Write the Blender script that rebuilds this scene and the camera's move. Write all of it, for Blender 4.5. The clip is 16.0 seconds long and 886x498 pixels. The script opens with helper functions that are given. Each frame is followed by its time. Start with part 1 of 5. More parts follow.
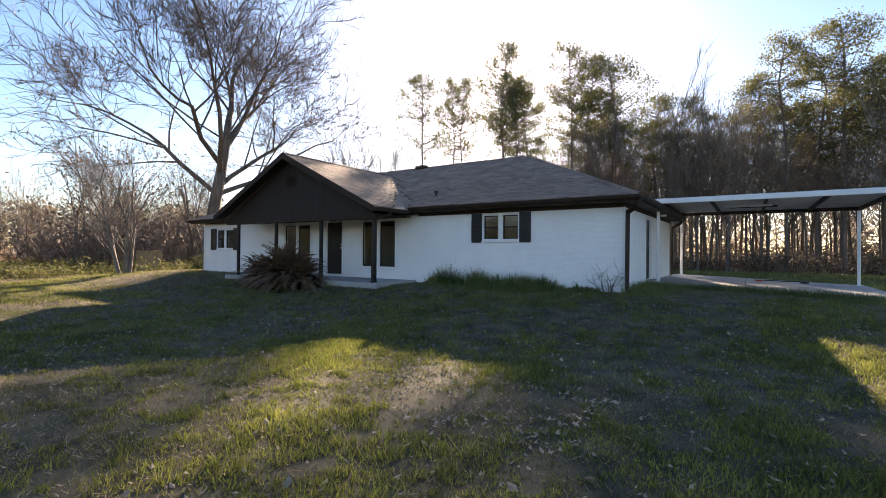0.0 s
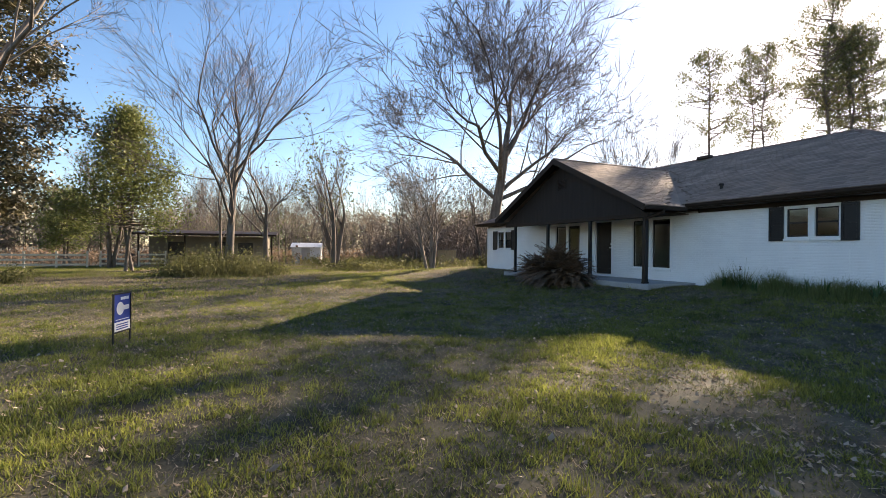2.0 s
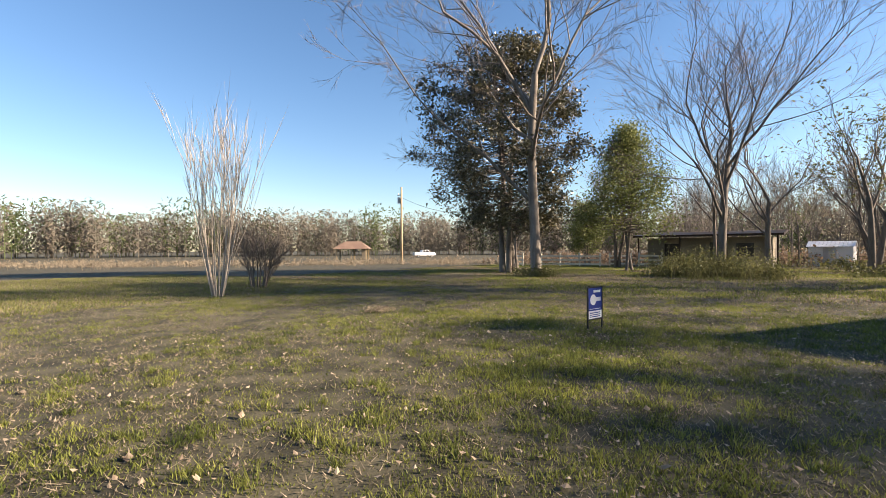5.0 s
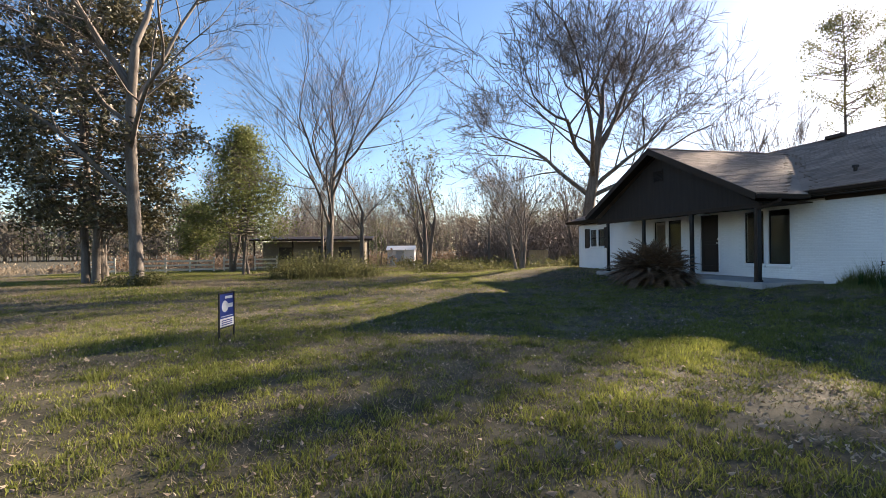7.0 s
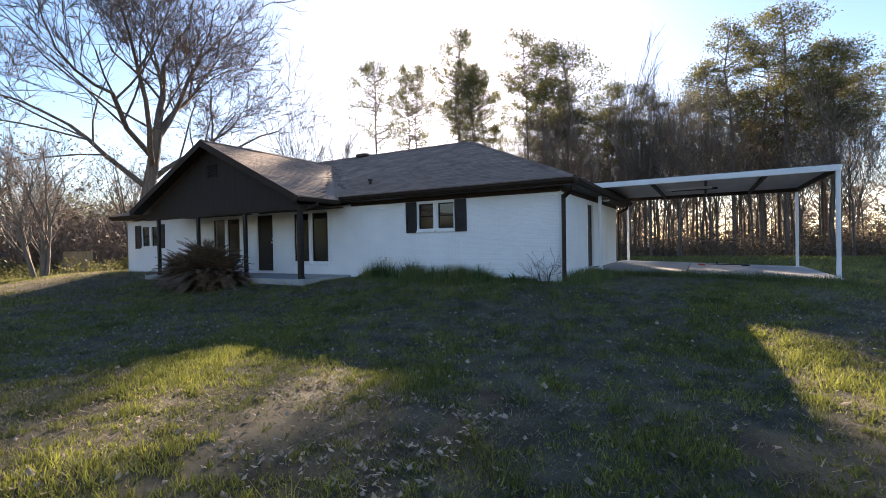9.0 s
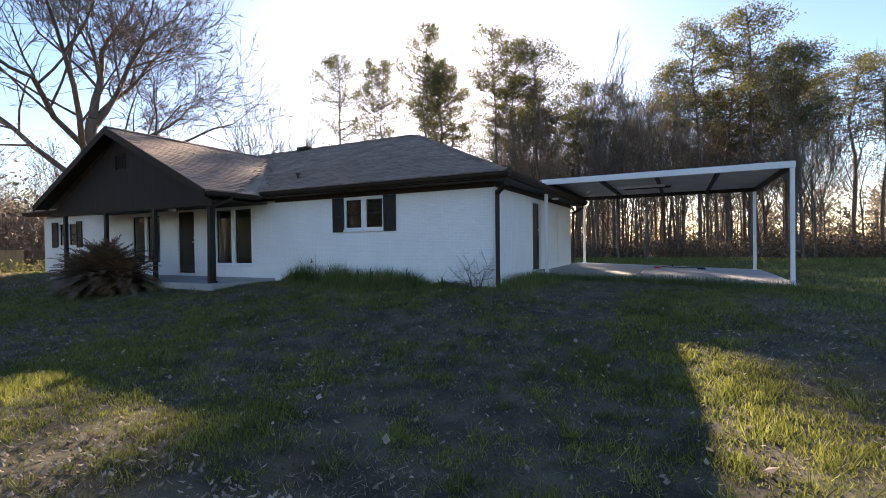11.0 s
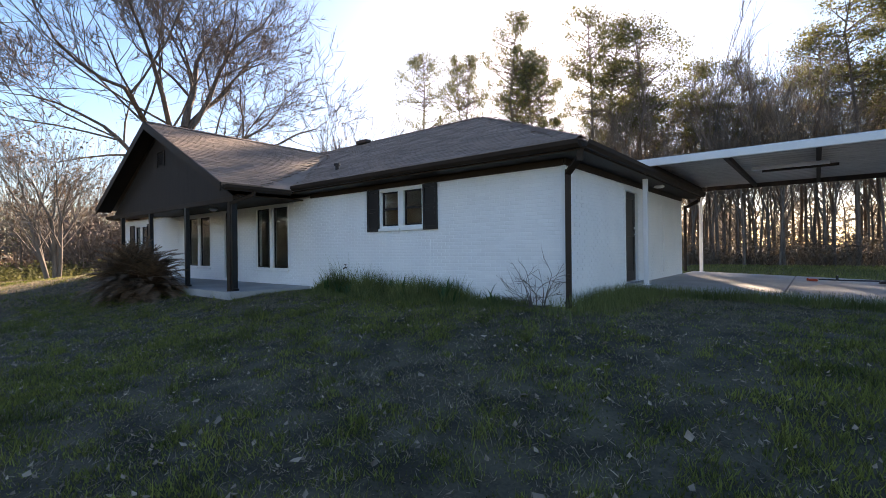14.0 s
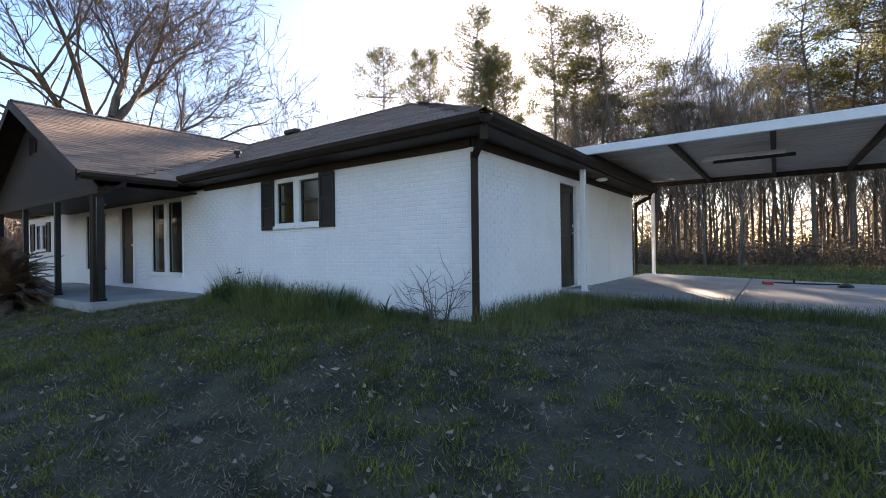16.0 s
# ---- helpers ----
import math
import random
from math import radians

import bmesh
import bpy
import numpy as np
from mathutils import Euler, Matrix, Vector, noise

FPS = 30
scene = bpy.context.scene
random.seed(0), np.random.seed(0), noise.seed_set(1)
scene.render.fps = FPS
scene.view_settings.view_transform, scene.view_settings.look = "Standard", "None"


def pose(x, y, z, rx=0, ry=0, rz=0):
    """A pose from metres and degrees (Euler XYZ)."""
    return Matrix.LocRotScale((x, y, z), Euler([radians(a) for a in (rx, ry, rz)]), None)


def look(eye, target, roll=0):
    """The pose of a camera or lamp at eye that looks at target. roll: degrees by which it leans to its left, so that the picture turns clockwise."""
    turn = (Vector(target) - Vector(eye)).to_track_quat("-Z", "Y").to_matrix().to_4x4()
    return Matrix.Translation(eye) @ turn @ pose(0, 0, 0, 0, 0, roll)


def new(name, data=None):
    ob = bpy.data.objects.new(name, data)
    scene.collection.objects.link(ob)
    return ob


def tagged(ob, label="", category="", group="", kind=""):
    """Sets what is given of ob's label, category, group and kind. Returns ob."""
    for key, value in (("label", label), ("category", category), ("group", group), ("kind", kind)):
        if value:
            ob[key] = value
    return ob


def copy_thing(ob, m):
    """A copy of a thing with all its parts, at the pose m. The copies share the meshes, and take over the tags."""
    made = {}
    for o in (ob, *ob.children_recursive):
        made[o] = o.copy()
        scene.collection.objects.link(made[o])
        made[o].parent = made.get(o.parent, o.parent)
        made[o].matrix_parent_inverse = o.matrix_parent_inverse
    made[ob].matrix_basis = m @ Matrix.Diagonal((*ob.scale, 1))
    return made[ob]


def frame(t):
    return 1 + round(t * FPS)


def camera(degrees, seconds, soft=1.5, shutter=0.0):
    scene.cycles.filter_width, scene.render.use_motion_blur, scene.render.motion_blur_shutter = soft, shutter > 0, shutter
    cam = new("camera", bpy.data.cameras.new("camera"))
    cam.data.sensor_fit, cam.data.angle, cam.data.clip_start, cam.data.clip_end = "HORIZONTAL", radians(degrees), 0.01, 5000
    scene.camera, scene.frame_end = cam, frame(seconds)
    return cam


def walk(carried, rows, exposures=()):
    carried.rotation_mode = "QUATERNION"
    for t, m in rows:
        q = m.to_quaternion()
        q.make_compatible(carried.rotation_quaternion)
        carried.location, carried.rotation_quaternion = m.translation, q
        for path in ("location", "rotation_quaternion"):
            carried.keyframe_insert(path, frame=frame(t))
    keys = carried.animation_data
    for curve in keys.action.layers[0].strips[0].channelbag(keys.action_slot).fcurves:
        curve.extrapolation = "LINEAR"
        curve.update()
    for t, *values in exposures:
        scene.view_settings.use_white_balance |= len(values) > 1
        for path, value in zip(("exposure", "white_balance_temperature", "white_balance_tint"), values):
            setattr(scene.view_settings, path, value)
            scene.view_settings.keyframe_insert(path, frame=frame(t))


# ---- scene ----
cam = camera(87.5, 16.0, soft=0.85)
# seconds, x, y, z, yaw, pitch, roll
PATH = [
    (0.0, 2.724, -12.689, 1.038, 33.57, 0.30, -0.39),
    (0.5, 2.804, -12.900, 0.961, 42.01, 0.53, -0.63),
    (1.0, 3.033, -13.177, 0.950, 49.09, 0.45, -0.76),
    (1.5, 3.242, -13.180, 1.008, 57.78, 0.16, -0.55),
    (2.0, 3.266, -13.023, 1.026, 66.32, 0.06, -0.50),
    (2.5, 3.319, -12.869, 1.013, 74.48, 0.25, -0.47),
    (3.0, 3.444, -12.627, 1.028, 84.06, 0.09, -0.41),
    (3.5, 3.783, -12.295, 1.042, 96.44, -0.10, -0.27),
    (3.7, 3.917, -12.237, 1.038, 100.17, -0.13, -0.14),
    (4.22, 3.824, -12.234, 1.028, 111.44, -0.10, 0.00),
    (4.75, 3.520, -12.281, 1.010, 121.43, 0.03, 0.18),
    (5.28, 3.281, -12.320, 0.991, 123.85, 0.18, 0.31),
    (5.8, 3.384, -12.297, 0.978, 112.37, 0.28, 0.32),
    (6.0, 3.848, -12.203, 0.967, 104.56, 0.31, 0.23),
    (6.5, 3.560, -12.438, 0.959, 90.65, 0.40, 0.36),
    (7.0, 3.307, -12.697, 0.985, 77.91, 0.23, 0.65),
    (7.5, 3.268, -12.782, 0.994, 63.99, 0.25, 0.99),
    (8.0, 3.175, -12.630, 0.988, 46.96, -0.20, 1.00),
    (8.5, 3.012, -11.869, 0.988, 35.77, -0.71, 1.10),
    (9.0, 3.094, -11.421, 0.989, 29.54, -0.66, 1.13),
    (9.2, 3.082, -11.306, 0.977, 28.39, -0.54, 1.28),
    (9.89, 3.227, -10.835, 0.979, 26.38, -0.56, 1.22),
    (10.61, 3.527, -10.031, 0.994, 26.76, -0.74, 0.94),
    (11.3, 3.704, -9.542, 1.005, 27.08, -0.68, 0.83),
    (11.5, 3.736, -9.401, 1.014, 26.94, -0.50, 0.91),
    (12.0, 3.724, -8.988, 0.989, 26.44, -0.41, 0.73),
    (12.5, 3.613, -8.551, 0.988, 27.22, -0.28, 0.56),
    (13.0, 3.331, -7.972, 0.993, 32.14, -0.31, 0.55),
    (13.5, 3.122, -7.398, 0.963, 37.04, -0.11, 0.74),
    (14.0, 3.084, -6.898, 0.925, 38.97, 0.04, 0.72),
    (14.5, 3.187, -6.462, 0.928, 37.25, 0.19, 0.85),
    (15.0, 3.233, -6.006, 0.929, 36.14, 0.05, 0.79),
    (15.5, 3.153, -5.547, 0.908, 36.04, -0.06, 0.71),
    (16.0, 3.144, -5.038, 0.925, 35.77, 0.04, 0.83),
]
# seconds, stops, kelvin, tint
EXPOSURES = [(0.0, 2.20, 7300, 22), (2.0, 2.05, 7100, 18), (3.5, 1.92, 7200, 17), (6.0, 1.88, 6800, 17), (7.5, 2.02, 6900, 19), (9.0, 2.20, 7050, 22), (11.5, 2.15, 7100, 23), (12.1, 2.20, 7150, 23), (12.6, 2.75, 7500, 23), (13.0, 3.00, 7650, 23), (13.4, 3.00, 7750, 23), (14.0, 2.32, 7350, 23), (14.6, 2.32, 7350, 23), (15.4, 2.54, 7350, 23), (16.0, 2.52, 7350, 23)]
walk(cam, [(t, pose(x, y, z, 90 + pitch, roll, yaw)) for t, x, y, z, yaw, pitch, roll in PATH], EXPOSURES)

# ---- light ----
SUN_YAW, SUN_UP = 27.0, 22.4
world = bpy.data.worlds.new("sky")
scene.world = world
world.use_nodes = True
wn = world.node_tree
sky = wn.nodes.new("ShaderNodeTexSky")
sky.sky_type, sky.sun_disc = 'NISHITA', False
sky.sun_elevation, sky.sun_rotation = radians(SUN_UP), radians(-SUN_YAW)
sky.air_density, sky.dust_density, sky.ozone_density = 1.0, 0.4, 2.5
deep = wn.nodes.new("ShaderNodeHueSaturation")
deep.inputs["Saturation"].default_value = 1.16
wn.links.new(sky.outputs[0], deep.inputs["Color"])
wn.links.new(deep.outputs[0], wn.nodes["Background"].inputs[0])
wn.nodes["Background"].inputs[1].default_value = 0.062
sun = new("sun", bpy.data.lights.new("sun", 'SUN'))
sun.data.energy, sun.data.angle, sun.data.color = 5.0, radians(0.6), (1.0, 0.87, 0.68)
to_sun = Vector((-math.sin(radians(SUN_YAW)) * math.cos(radians(SUN_UP)), math.cos(radians(SUN_YAW)) * math.cos(radians(SUN_UP)), math.sin(radians(SUN_UP))))
sun.matrix_world = look(to_sun * 100, (0, 0, 0))

# ---- materials ----


def material(name, a, b, scale=4.0, rough=0.8, fine=60.0, bump=0.25, metal=0.0, vary=0.0, leafy=0.0, stretch=(1, 1, 1), spread=0.5, island=False, spec=0.3):
    """Two colours mixed by large and fine noise, with a fine relief. vary: brightness by object or island; leafy: light let through."""
    m = bpy.data.materials.new(name)
    m.use_nodes = True
    n, l = m.node_tree.nodes, m.node_tree.links
    p = n["Principled BSDF"]
    at = n.new("ShaderNodeTexCoord")
    mp = n.new("ShaderNodeMapping")
    mp.inputs["Scale"].default_value = stretch
    l.new(at.outputs["Object"], mp.inputs[0])
    big, small = n.new("ShaderNodeTexNoise"), n.new("ShaderNodeTexNoise")
    for tex, sc, det in ((big, scale, 4), (small, fine, 3)):
        tex.inputs["Scale"].default_value, tex.inputs["Detail"].default_value = sc, det
        l.new(mp.outputs[0], tex.inputs["Vector"])
    add = n.new("ShaderNodeMath")
    add.operation = 'MULTIPLY_ADD'
    l.new(small.outputs["Fac"], add.inputs[0])
    add.inputs[1].default_value = 0.5
    l.new(big.outputs["Fac"], add.inputs[2])
    ramp = n.new("ShaderNodeMapRange")
    ramp.inputs["From Min"].default_value, ramp.inputs["From Max"].default_value = 0.75 - spread * 0.5, 0.75 + spread * 0.5
    l.new(add.outputs[0], ramp.inputs["Value"])
    mix = n.new("ShaderNodeMix")
    mix.data_type = 'RGBA'
    l.new(ramp.outputs[0], mix.inputs["Factor"])
    mix.inputs["A"].default_value, mix.inputs["B"].default_value = (*a, 1), (*b, 1)
    out = mix.outputs["Result"]
    if vary:
        if island:
            rnd = n.new("ShaderNodeNewGeometry").outputs["Random Per Island"]
        else:
            rnd = n.new("ShaderNodeObjectInfo").outputs["Random"]
        mr = n.new("ShaderNodeMapRange")
        mr.inputs["To Min"].default_value, mr.inputs["To Max"].default_value = 1 - vary, 1 + vary
        l.new(rnd, mr.inputs["Value"])
        hs = n.new("ShaderNodeHueSaturation")
        l.new(mr.outputs[0], hs.inputs["Value"])
        l.new(out, hs.inputs["Color"])
        out = hs.outputs[0]
    l.new(out, p.inputs["Base Color"])
    p.inputs["Roughness"].default_value, p.inputs["Metallic"].default_value = rough, metal
    p.inputs["Specular IOR Level"].default_value = spec
    if bump:
        bp = n.new("ShaderNodeBump")
        bp.inputs["Strength"].default_value, bp.inputs["Distance"].default_value = bump, 0.01
        l.new(add.outputs[0], bp.inputs["Height"])
        l.new(bp.outputs[0], p.inputs["Normal"])
    if leafy:
        tr = n.new("ShaderNodeBsdfTranslucent")
        l.new(out, tr.inputs["Color"])
        ms = n.new("ShaderNodeMixShader")
        ms.inputs[0].default_value = leafy
        l.new(p.outputs[0], ms.inputs[1])
        l.new(tr.outputs[0], ms.inputs[2])
        l.new(ms.outputs[0], n["Material Output"].inputs["Surface"])
    return m


def glass_material(name, tint, rough=0.02):
    m = bpy.data.materials.new(name)
    m.use_nodes = True
    p = m.node_tree.nodes["Principled BSDF"]
    p.inputs["Base Color"].default_value = (*tint, 1)
    p.inputs["Roughness"].default_value, p.inputs["Transmission Weight"].default_value, p.inputs["IOR"].default_value = rough, 1.0, 1.45
    return m


WHITE_BRICK = material("white_painted_brick", (0.80, 0.805, 0.81), (0.88, 0.88, 0.875), 1.5, 0.55, 90, 0.25, vary=0.03)
MORTAR = material("white_painted_mortar", (0.76, 0.765, 0.77), (0.84, 0.84, 0.835), 2, 0.65, 120, 0.3)
DARK_TRIM = material("dark_brown_paint", (0.028, 0.018, 0.012), (0.044, 0.029, 0.021), 2, 0.6, 80, 0.15, spec=0.2)
BLACK_PAINT = material("black_paint", (0.012, 0.012, 0.014), (0.022, 0.021, 0.022), 3, 0.35, 90, 0.1)
SIDING = material("dark_siding_boards", (0.018, 0.013, 0.011), (0.034, 0.025, 0.021), 1.2, 0.65, 40, 0.2, stretch=(6, 6, 0.6))
SHINGLE = material("brown_grey_shingle", (0.172, 0.118, 0.088), (0.310, 0.218, 0.164), 1.3, 0.9, 150, 0.6, vary=0.22)
SHINGLE_BED = material("brown_grey_shingle_field", (0.172, 0.118, 0.088), (0.310, 0.218, 0.164), 1.3, 0.9, 150, 0.6, vary=0.22, island=True)
WHITE_TRIM = material("white_window_trim", (0.76, 0.76, 0.75), (0.83, 0.83, 0.82), 3, 0.4, 120, 0.1)
WHITE_METAL = material("white_enamelled_steel", (0.70, 0.71, 0.72), (0.80, 0.80, 0.80), 2, 0.4, 60, 0.08)
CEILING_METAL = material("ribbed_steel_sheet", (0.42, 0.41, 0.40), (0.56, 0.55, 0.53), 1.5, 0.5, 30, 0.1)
RUST_BROWN = material("dark_steel_purlin", (0.035, 0.028, 0.025), (0.08, 0.055, 0.042), 3, 0.7, 60, 0.2)
CONCRETE = material("weathered_concrete", (0.27, 0.27, 0.27), (0.44, 0.43, 0.41), 0.9, 0.85, 45, 0.3)
GLASS = glass_material("window_glass", (0.80, 0.86, 0.84))
DOOR_DARK = material("dark_door", (0.014, 0.012, 0.012), (0.028, 0.023, 0.021), 2, 0.4, 70, 0.1)
ROOM = material("room_plaster", (0.42, 0.40, 0.37), (0.52, 0.50, 0.46), 1, 0.9, 40, 0.1)
GROUND = material("lawn_soil_and_thatch", (0.026, 0.024, 0.014), (0.088, 0.078, 0.048), 2.6, 0.95, 38, 1.0, spread=0.34)
GRASS = material("grass_blades", (0.070, 0.092, 0.022), (0.235, 0.245, 0.055), 1.3, 0.6, 7, 0, vary=0.58, leafy=0.5, island=True)
DRY_GRASS = material("dry_grass_blades", (0.17, 0.138, 0.098), (0.33, 0.27, 0.19), 2.2, 0.7, 6, 0, vary=0.45, leafy=0.4, island=True)
DEAD_LEAF = material("fallen_leaves", (0.16, 0.115, 0.08), (0.42, 0.34, 0.25), 3, 0.8, 20, 0, vary=0.4, leafy=0.2, island=True)
BARK = material("grey_brown_bark", (0.075, 0.062, 0.052), (0.19, 0.165, 0.14), 2.5, 0.9, 25, 0.9, stretch=(2, 2, 0.4))
TWIG = material("bare_twigs", (0.12, 0.098, 0.082), (0.23, 0.19, 0.16), 1, 0.85, 20, 0, vary=0.25, island=True)
PALE_BARK = material("pale_grey_bark", (0.11, 0.092, 0.078), (0.24, 0.21, 0.18), 2.5, 0.9, 22, 0.9, stretch=(2, 2, 0.4))
PALE_TWIG = material("pale_bare_twigs", (0.25, 0.21, 0.17), (0.42, 0.37, 0.31), 1, 0.85, 20, 0, vary=0.2, island=True)
RED_BUD = material("reddish_buds", (0.17, 0.075, 0.055), (0.30, 0.15, 0.11), 1, 0.7, 20, 0, vary=0.3, leafy=0.35, island=True)
PINE_BARK = material("pine_bark", (0.085, 0.066, 0.052), (0.20, 0.155, 0.125), 3, 0.95, 22, 1.0, stretch=(2, 2, 0.5))
PINE_LEAF = material("pine_needles", (0.07, 0.078, 0.03), (0.18, 0.175, 0.065), 0.6, 0.6, 6, 0, vary=0.4, leafy=0.5, island=True)
MAGNOLIA_LEAF = material("glossy_magnolia_leaves", (0.030, 0.042, 0.018), (0.125, 0.100, 0.050), 0.5, 0.42, 4, 0, vary=0.5, leafy=0.2, island=True, spec=0.6)
CEDAR_LEAF = material("cedar_foliage", (0.09, 0.115, 0.035), (0.21, 0.22, 0.075), 0.8, 0.7, 6, 0, vary=0.35, leafy=0.4, island=True)
BROWN_LEAF = material("withered_leaves", (0.125, 0.085, 0.055), (0.24, 0.17, 0.115), 0.8, 0.8, 6, 0, vary=0.35, leafy=0.4, island=True)
OLIVE_LEAF = material("olive_shrub_leaves", (0.06, 0.07, 0.022), (0.16, 0.15, 0.06), 0.8, 0.7, 6, 0, vary=0.4, leafy=0.4, island=True)
SAGO_LEAF = material("sago_fronds", (0.075, 0.050, 0.030), (0.27, 0.165, 0.105), 1.5, 0.5, 9, 0, vary=0.4, leafy=0.15, island=True)
IRIS_LEAF = material("green_strap_leaves", (0.03, 0.07, 0.02), (0.075, 0.13, 0.04), 2, 0.45, 12, 0, vary=0.3, leafy=0.3, island=True)
FAR_TWIG = material("far_bare_woods", (0.15, 0.13, 0.105), (0.23, 0.20, 0.16), 0.02, 0.9, 0.2, 0, vary=0.12, leafy=0.5, island=True)
FAR_PINE = material("far_pines", (0.07, 0.095, 0.04), (0.13, 0.15, 0.065), 0.02, 0.9, 0.2, 0, vary=0.12, leafy=0.5, island=True)
TAN_WALL = material("tan_weathered_wall", (0.14, 0.12, 0.09), (0.26, 0.22, 0.17), 0.8, 0.9, 20, 0.2)
TAN_WOOD = material("weathered_tan_wood", (0.26, 0.19, 0.11), (0.42, 0.33, 0.21), 2, 0.8, 30, 0.3, stretch=(3, 3, 0.5))
CREAM = material("cream_paint", (0.55, 0.50, 0.40), (0.68, 0.63, 0.52), 2, 0.6, 40, 0.15)
RED_ROOF = material("red_brown_roof", (0.15, 0.095, 0.07), (0.24, 0.16, 0.115), 0.6, 0.8, 12, 0.2)
BARN_METAL = material("grey_barn_sheet", (0.34, 0.36, 0.38), (0.46, 0.48, 0.50), 0.5, 0.5, 8, 0.1)
BLUE_METAL = material("pale_blue_roof_sheet", (0.36, 0.48, 0.56), (0.46, 0.58, 0.66), 0.5, 0.4, 8, 0.1)
SIGN_BLUE = material("blue_sign_print", (0.012, 0.035, 0.22), (0.018, 0.05, 0.28), 4, 0.4, 60, 0.05)
TOOL_RED = material("red_plastic", (0.45, 0.05, 0.02), (0.58, 0.09, 0.04), 6, 0.4, 80, 0.05)
WOOD_LEAF = material("withered_wood_leaves", (0.15, 0.118, 0.080), (0.27, 0.21, 0.145), 0.5, 0.8, 5, 0, vary=0.4, leafy=0.5, island=True)
THICKET = material("grey_brown_thicket", (0.085, 0.070, 0.052), (0.17, 0.14, 0.105), 0.5, 0.9, 5, 0, vary=0.4, leafy=0.15, island=True)
WEEDS = material("rank_weeds", (0.075, 0.105, 0.032), (0.22, 0.235, 0.085), 1.5, 0.6, 9, 0, vary=0.35, leafy=0.45, island=True)

# ---- building helpers ----


class Shape:
    """Vertices and faces of one mesh."""

    def __init__(self):
        self.v, self.f = [], []

    def quad(self, *p):
        n = len(self.v)
        self.v += [tuple(q) for q in p]
        self.f.append(tuple(range(n, n + len(p))))
        return self

    def box(self, x0, y0, z0, x1, y1, z1):
        n = len(self.v)
        self.v += [(x, y, z) for z in (z0, z1) for x, y in ((x0, y0), (x1, y0), (x1, y1), (x0, y1))]
        self.f += [tuple(n + i for i in q) for q in ((3, 2, 1, 0), (4, 5, 6, 7), (0, 1, 5, 4), (1, 2, 6, 5), (2, 3, 7, 6), (3, 0, 4, 7))]
        return self

    def prism(self, pts, off):
        """A polygon pushed along off."""
        n, k = len(self.v), len(pts)
        o = Vector(off)
        self.v += [tuple(p) for p in pts] + [tuple(Vector(p) + o) for p in pts]
        self.f += [tuple(range(n + k - 1, n - 1, -1)), tuple(range(n + k, n + 2 * k))]
        self.f += [(n + i, n + (i + 1) % k, n + k + (i + 1) % k, n + k + i) for i in range(k)]
        return self

    def tube(self, pts, radii, sides=6, cap=True):
        n, k = len(self.v), len(pts)
        for i, (p, r) in enumerate(zip(pts, radii)):
            p = Vector(p)
            d = (Vector(pts[min(i + 1, k - 1)]) - Vector(pts[max(i - 1, 0)])).normalized()
            u = d.cross(Vector((0.31, 0.92, 0.21)))
            u.normalize()
            w = d.cross(u)
            for s in range(sides):
                a = 2 * math.pi * s / sides
                self.v.append(tuple(p + (u * math.cos(a) + w * math.sin(a)) * r))
        for i in range(k - 1):
            for s in range(sides):
                a, b = n + i * sides + s, n + i * sides + (s + 1) % sides
                self.f.append((a, b, b + sides, a + sides))
        if cap:
            self.f += [tuple(range(n + sides - 1, n - 1, -1)), tuple(range(n + (k - 1) * sides, n + k * sides))]
        return self

    def mesh(self, name, mat, smooth=False, bevel=0.0):
        me = bpy.data.meshes.new(name)
        me.from_pydata(self.v, [], self.f)
        if bevel:
            bm = bmesh.new()
            bm.from_mesh(me)
            bmesh.ops.bevel(bm, geom=bm.edges[:], offset=bevel, segments=1, affect='EDGES')
            bm.to_mesh(me)
            bm.free()
        me.materials.append(mat)
        if smooth:
            me.polygons.foreach_set("use_smooth", [True] * len(me.polygons))
        me.update()
        return me


def thing(name, label, category, group="", at=(0, 0, 0), turn=0.0, kind=""):
    ob = new(name)
    ob.empty_display_size = 0.2
    ob.matrix_world = pose(*at, 0, 0, turn)
    return tagged(ob, label, category, group, kind)


def part(name, shape, mat, parent=None, label="", smooth=False, bevel=0.0, kind=""):
    ob = new(name, shape.mesh(name, mat, smooth, bevel) if isinstance(shape, Shape) else shape)
    ob.parent = parent
    return tagged(ob, label, kind=kind)


def solid(name, shape, mat, label, category, kind="", group="", smooth=False, bevel=0.0):
    ob = new(name, shape.mesh(name, mat, smooth, bevel))
    return tagged(ob, label, category, group, kind)


def smoothstep(a, b, x):
    t = min(1.0, max(0.0, (x - a) / (b - a)))
    return t * t * (3 - 2 * t)


def land(x, y):
    """Height of the ground: the house stands on a low rise."""
    dx, dy = max(-20.5 - x, 0.0, x - 0.3), max(-0.3 - y, 0.0, y - 10.0)
    d = math.hypot(dx * (0.35 if x > 0 else 0.6), dy)
    z = -0.02 - 0.50 * smoothstep(0.2, 5.6, d)
    far = math.hypot(x + 5, y)
    z += 0.05 * noise.noise(Vector((x * 0.13, y * 0.13, 0))) * smoothstep(1.0, 6.0, d)
    z += 0.02 * noise.noise(Vector((x * 0.9, y * 0.9, 3))) * smoothstep(0.5, 3.0, d)
    return z - 0.4 * smoothstep(30, 90, far)


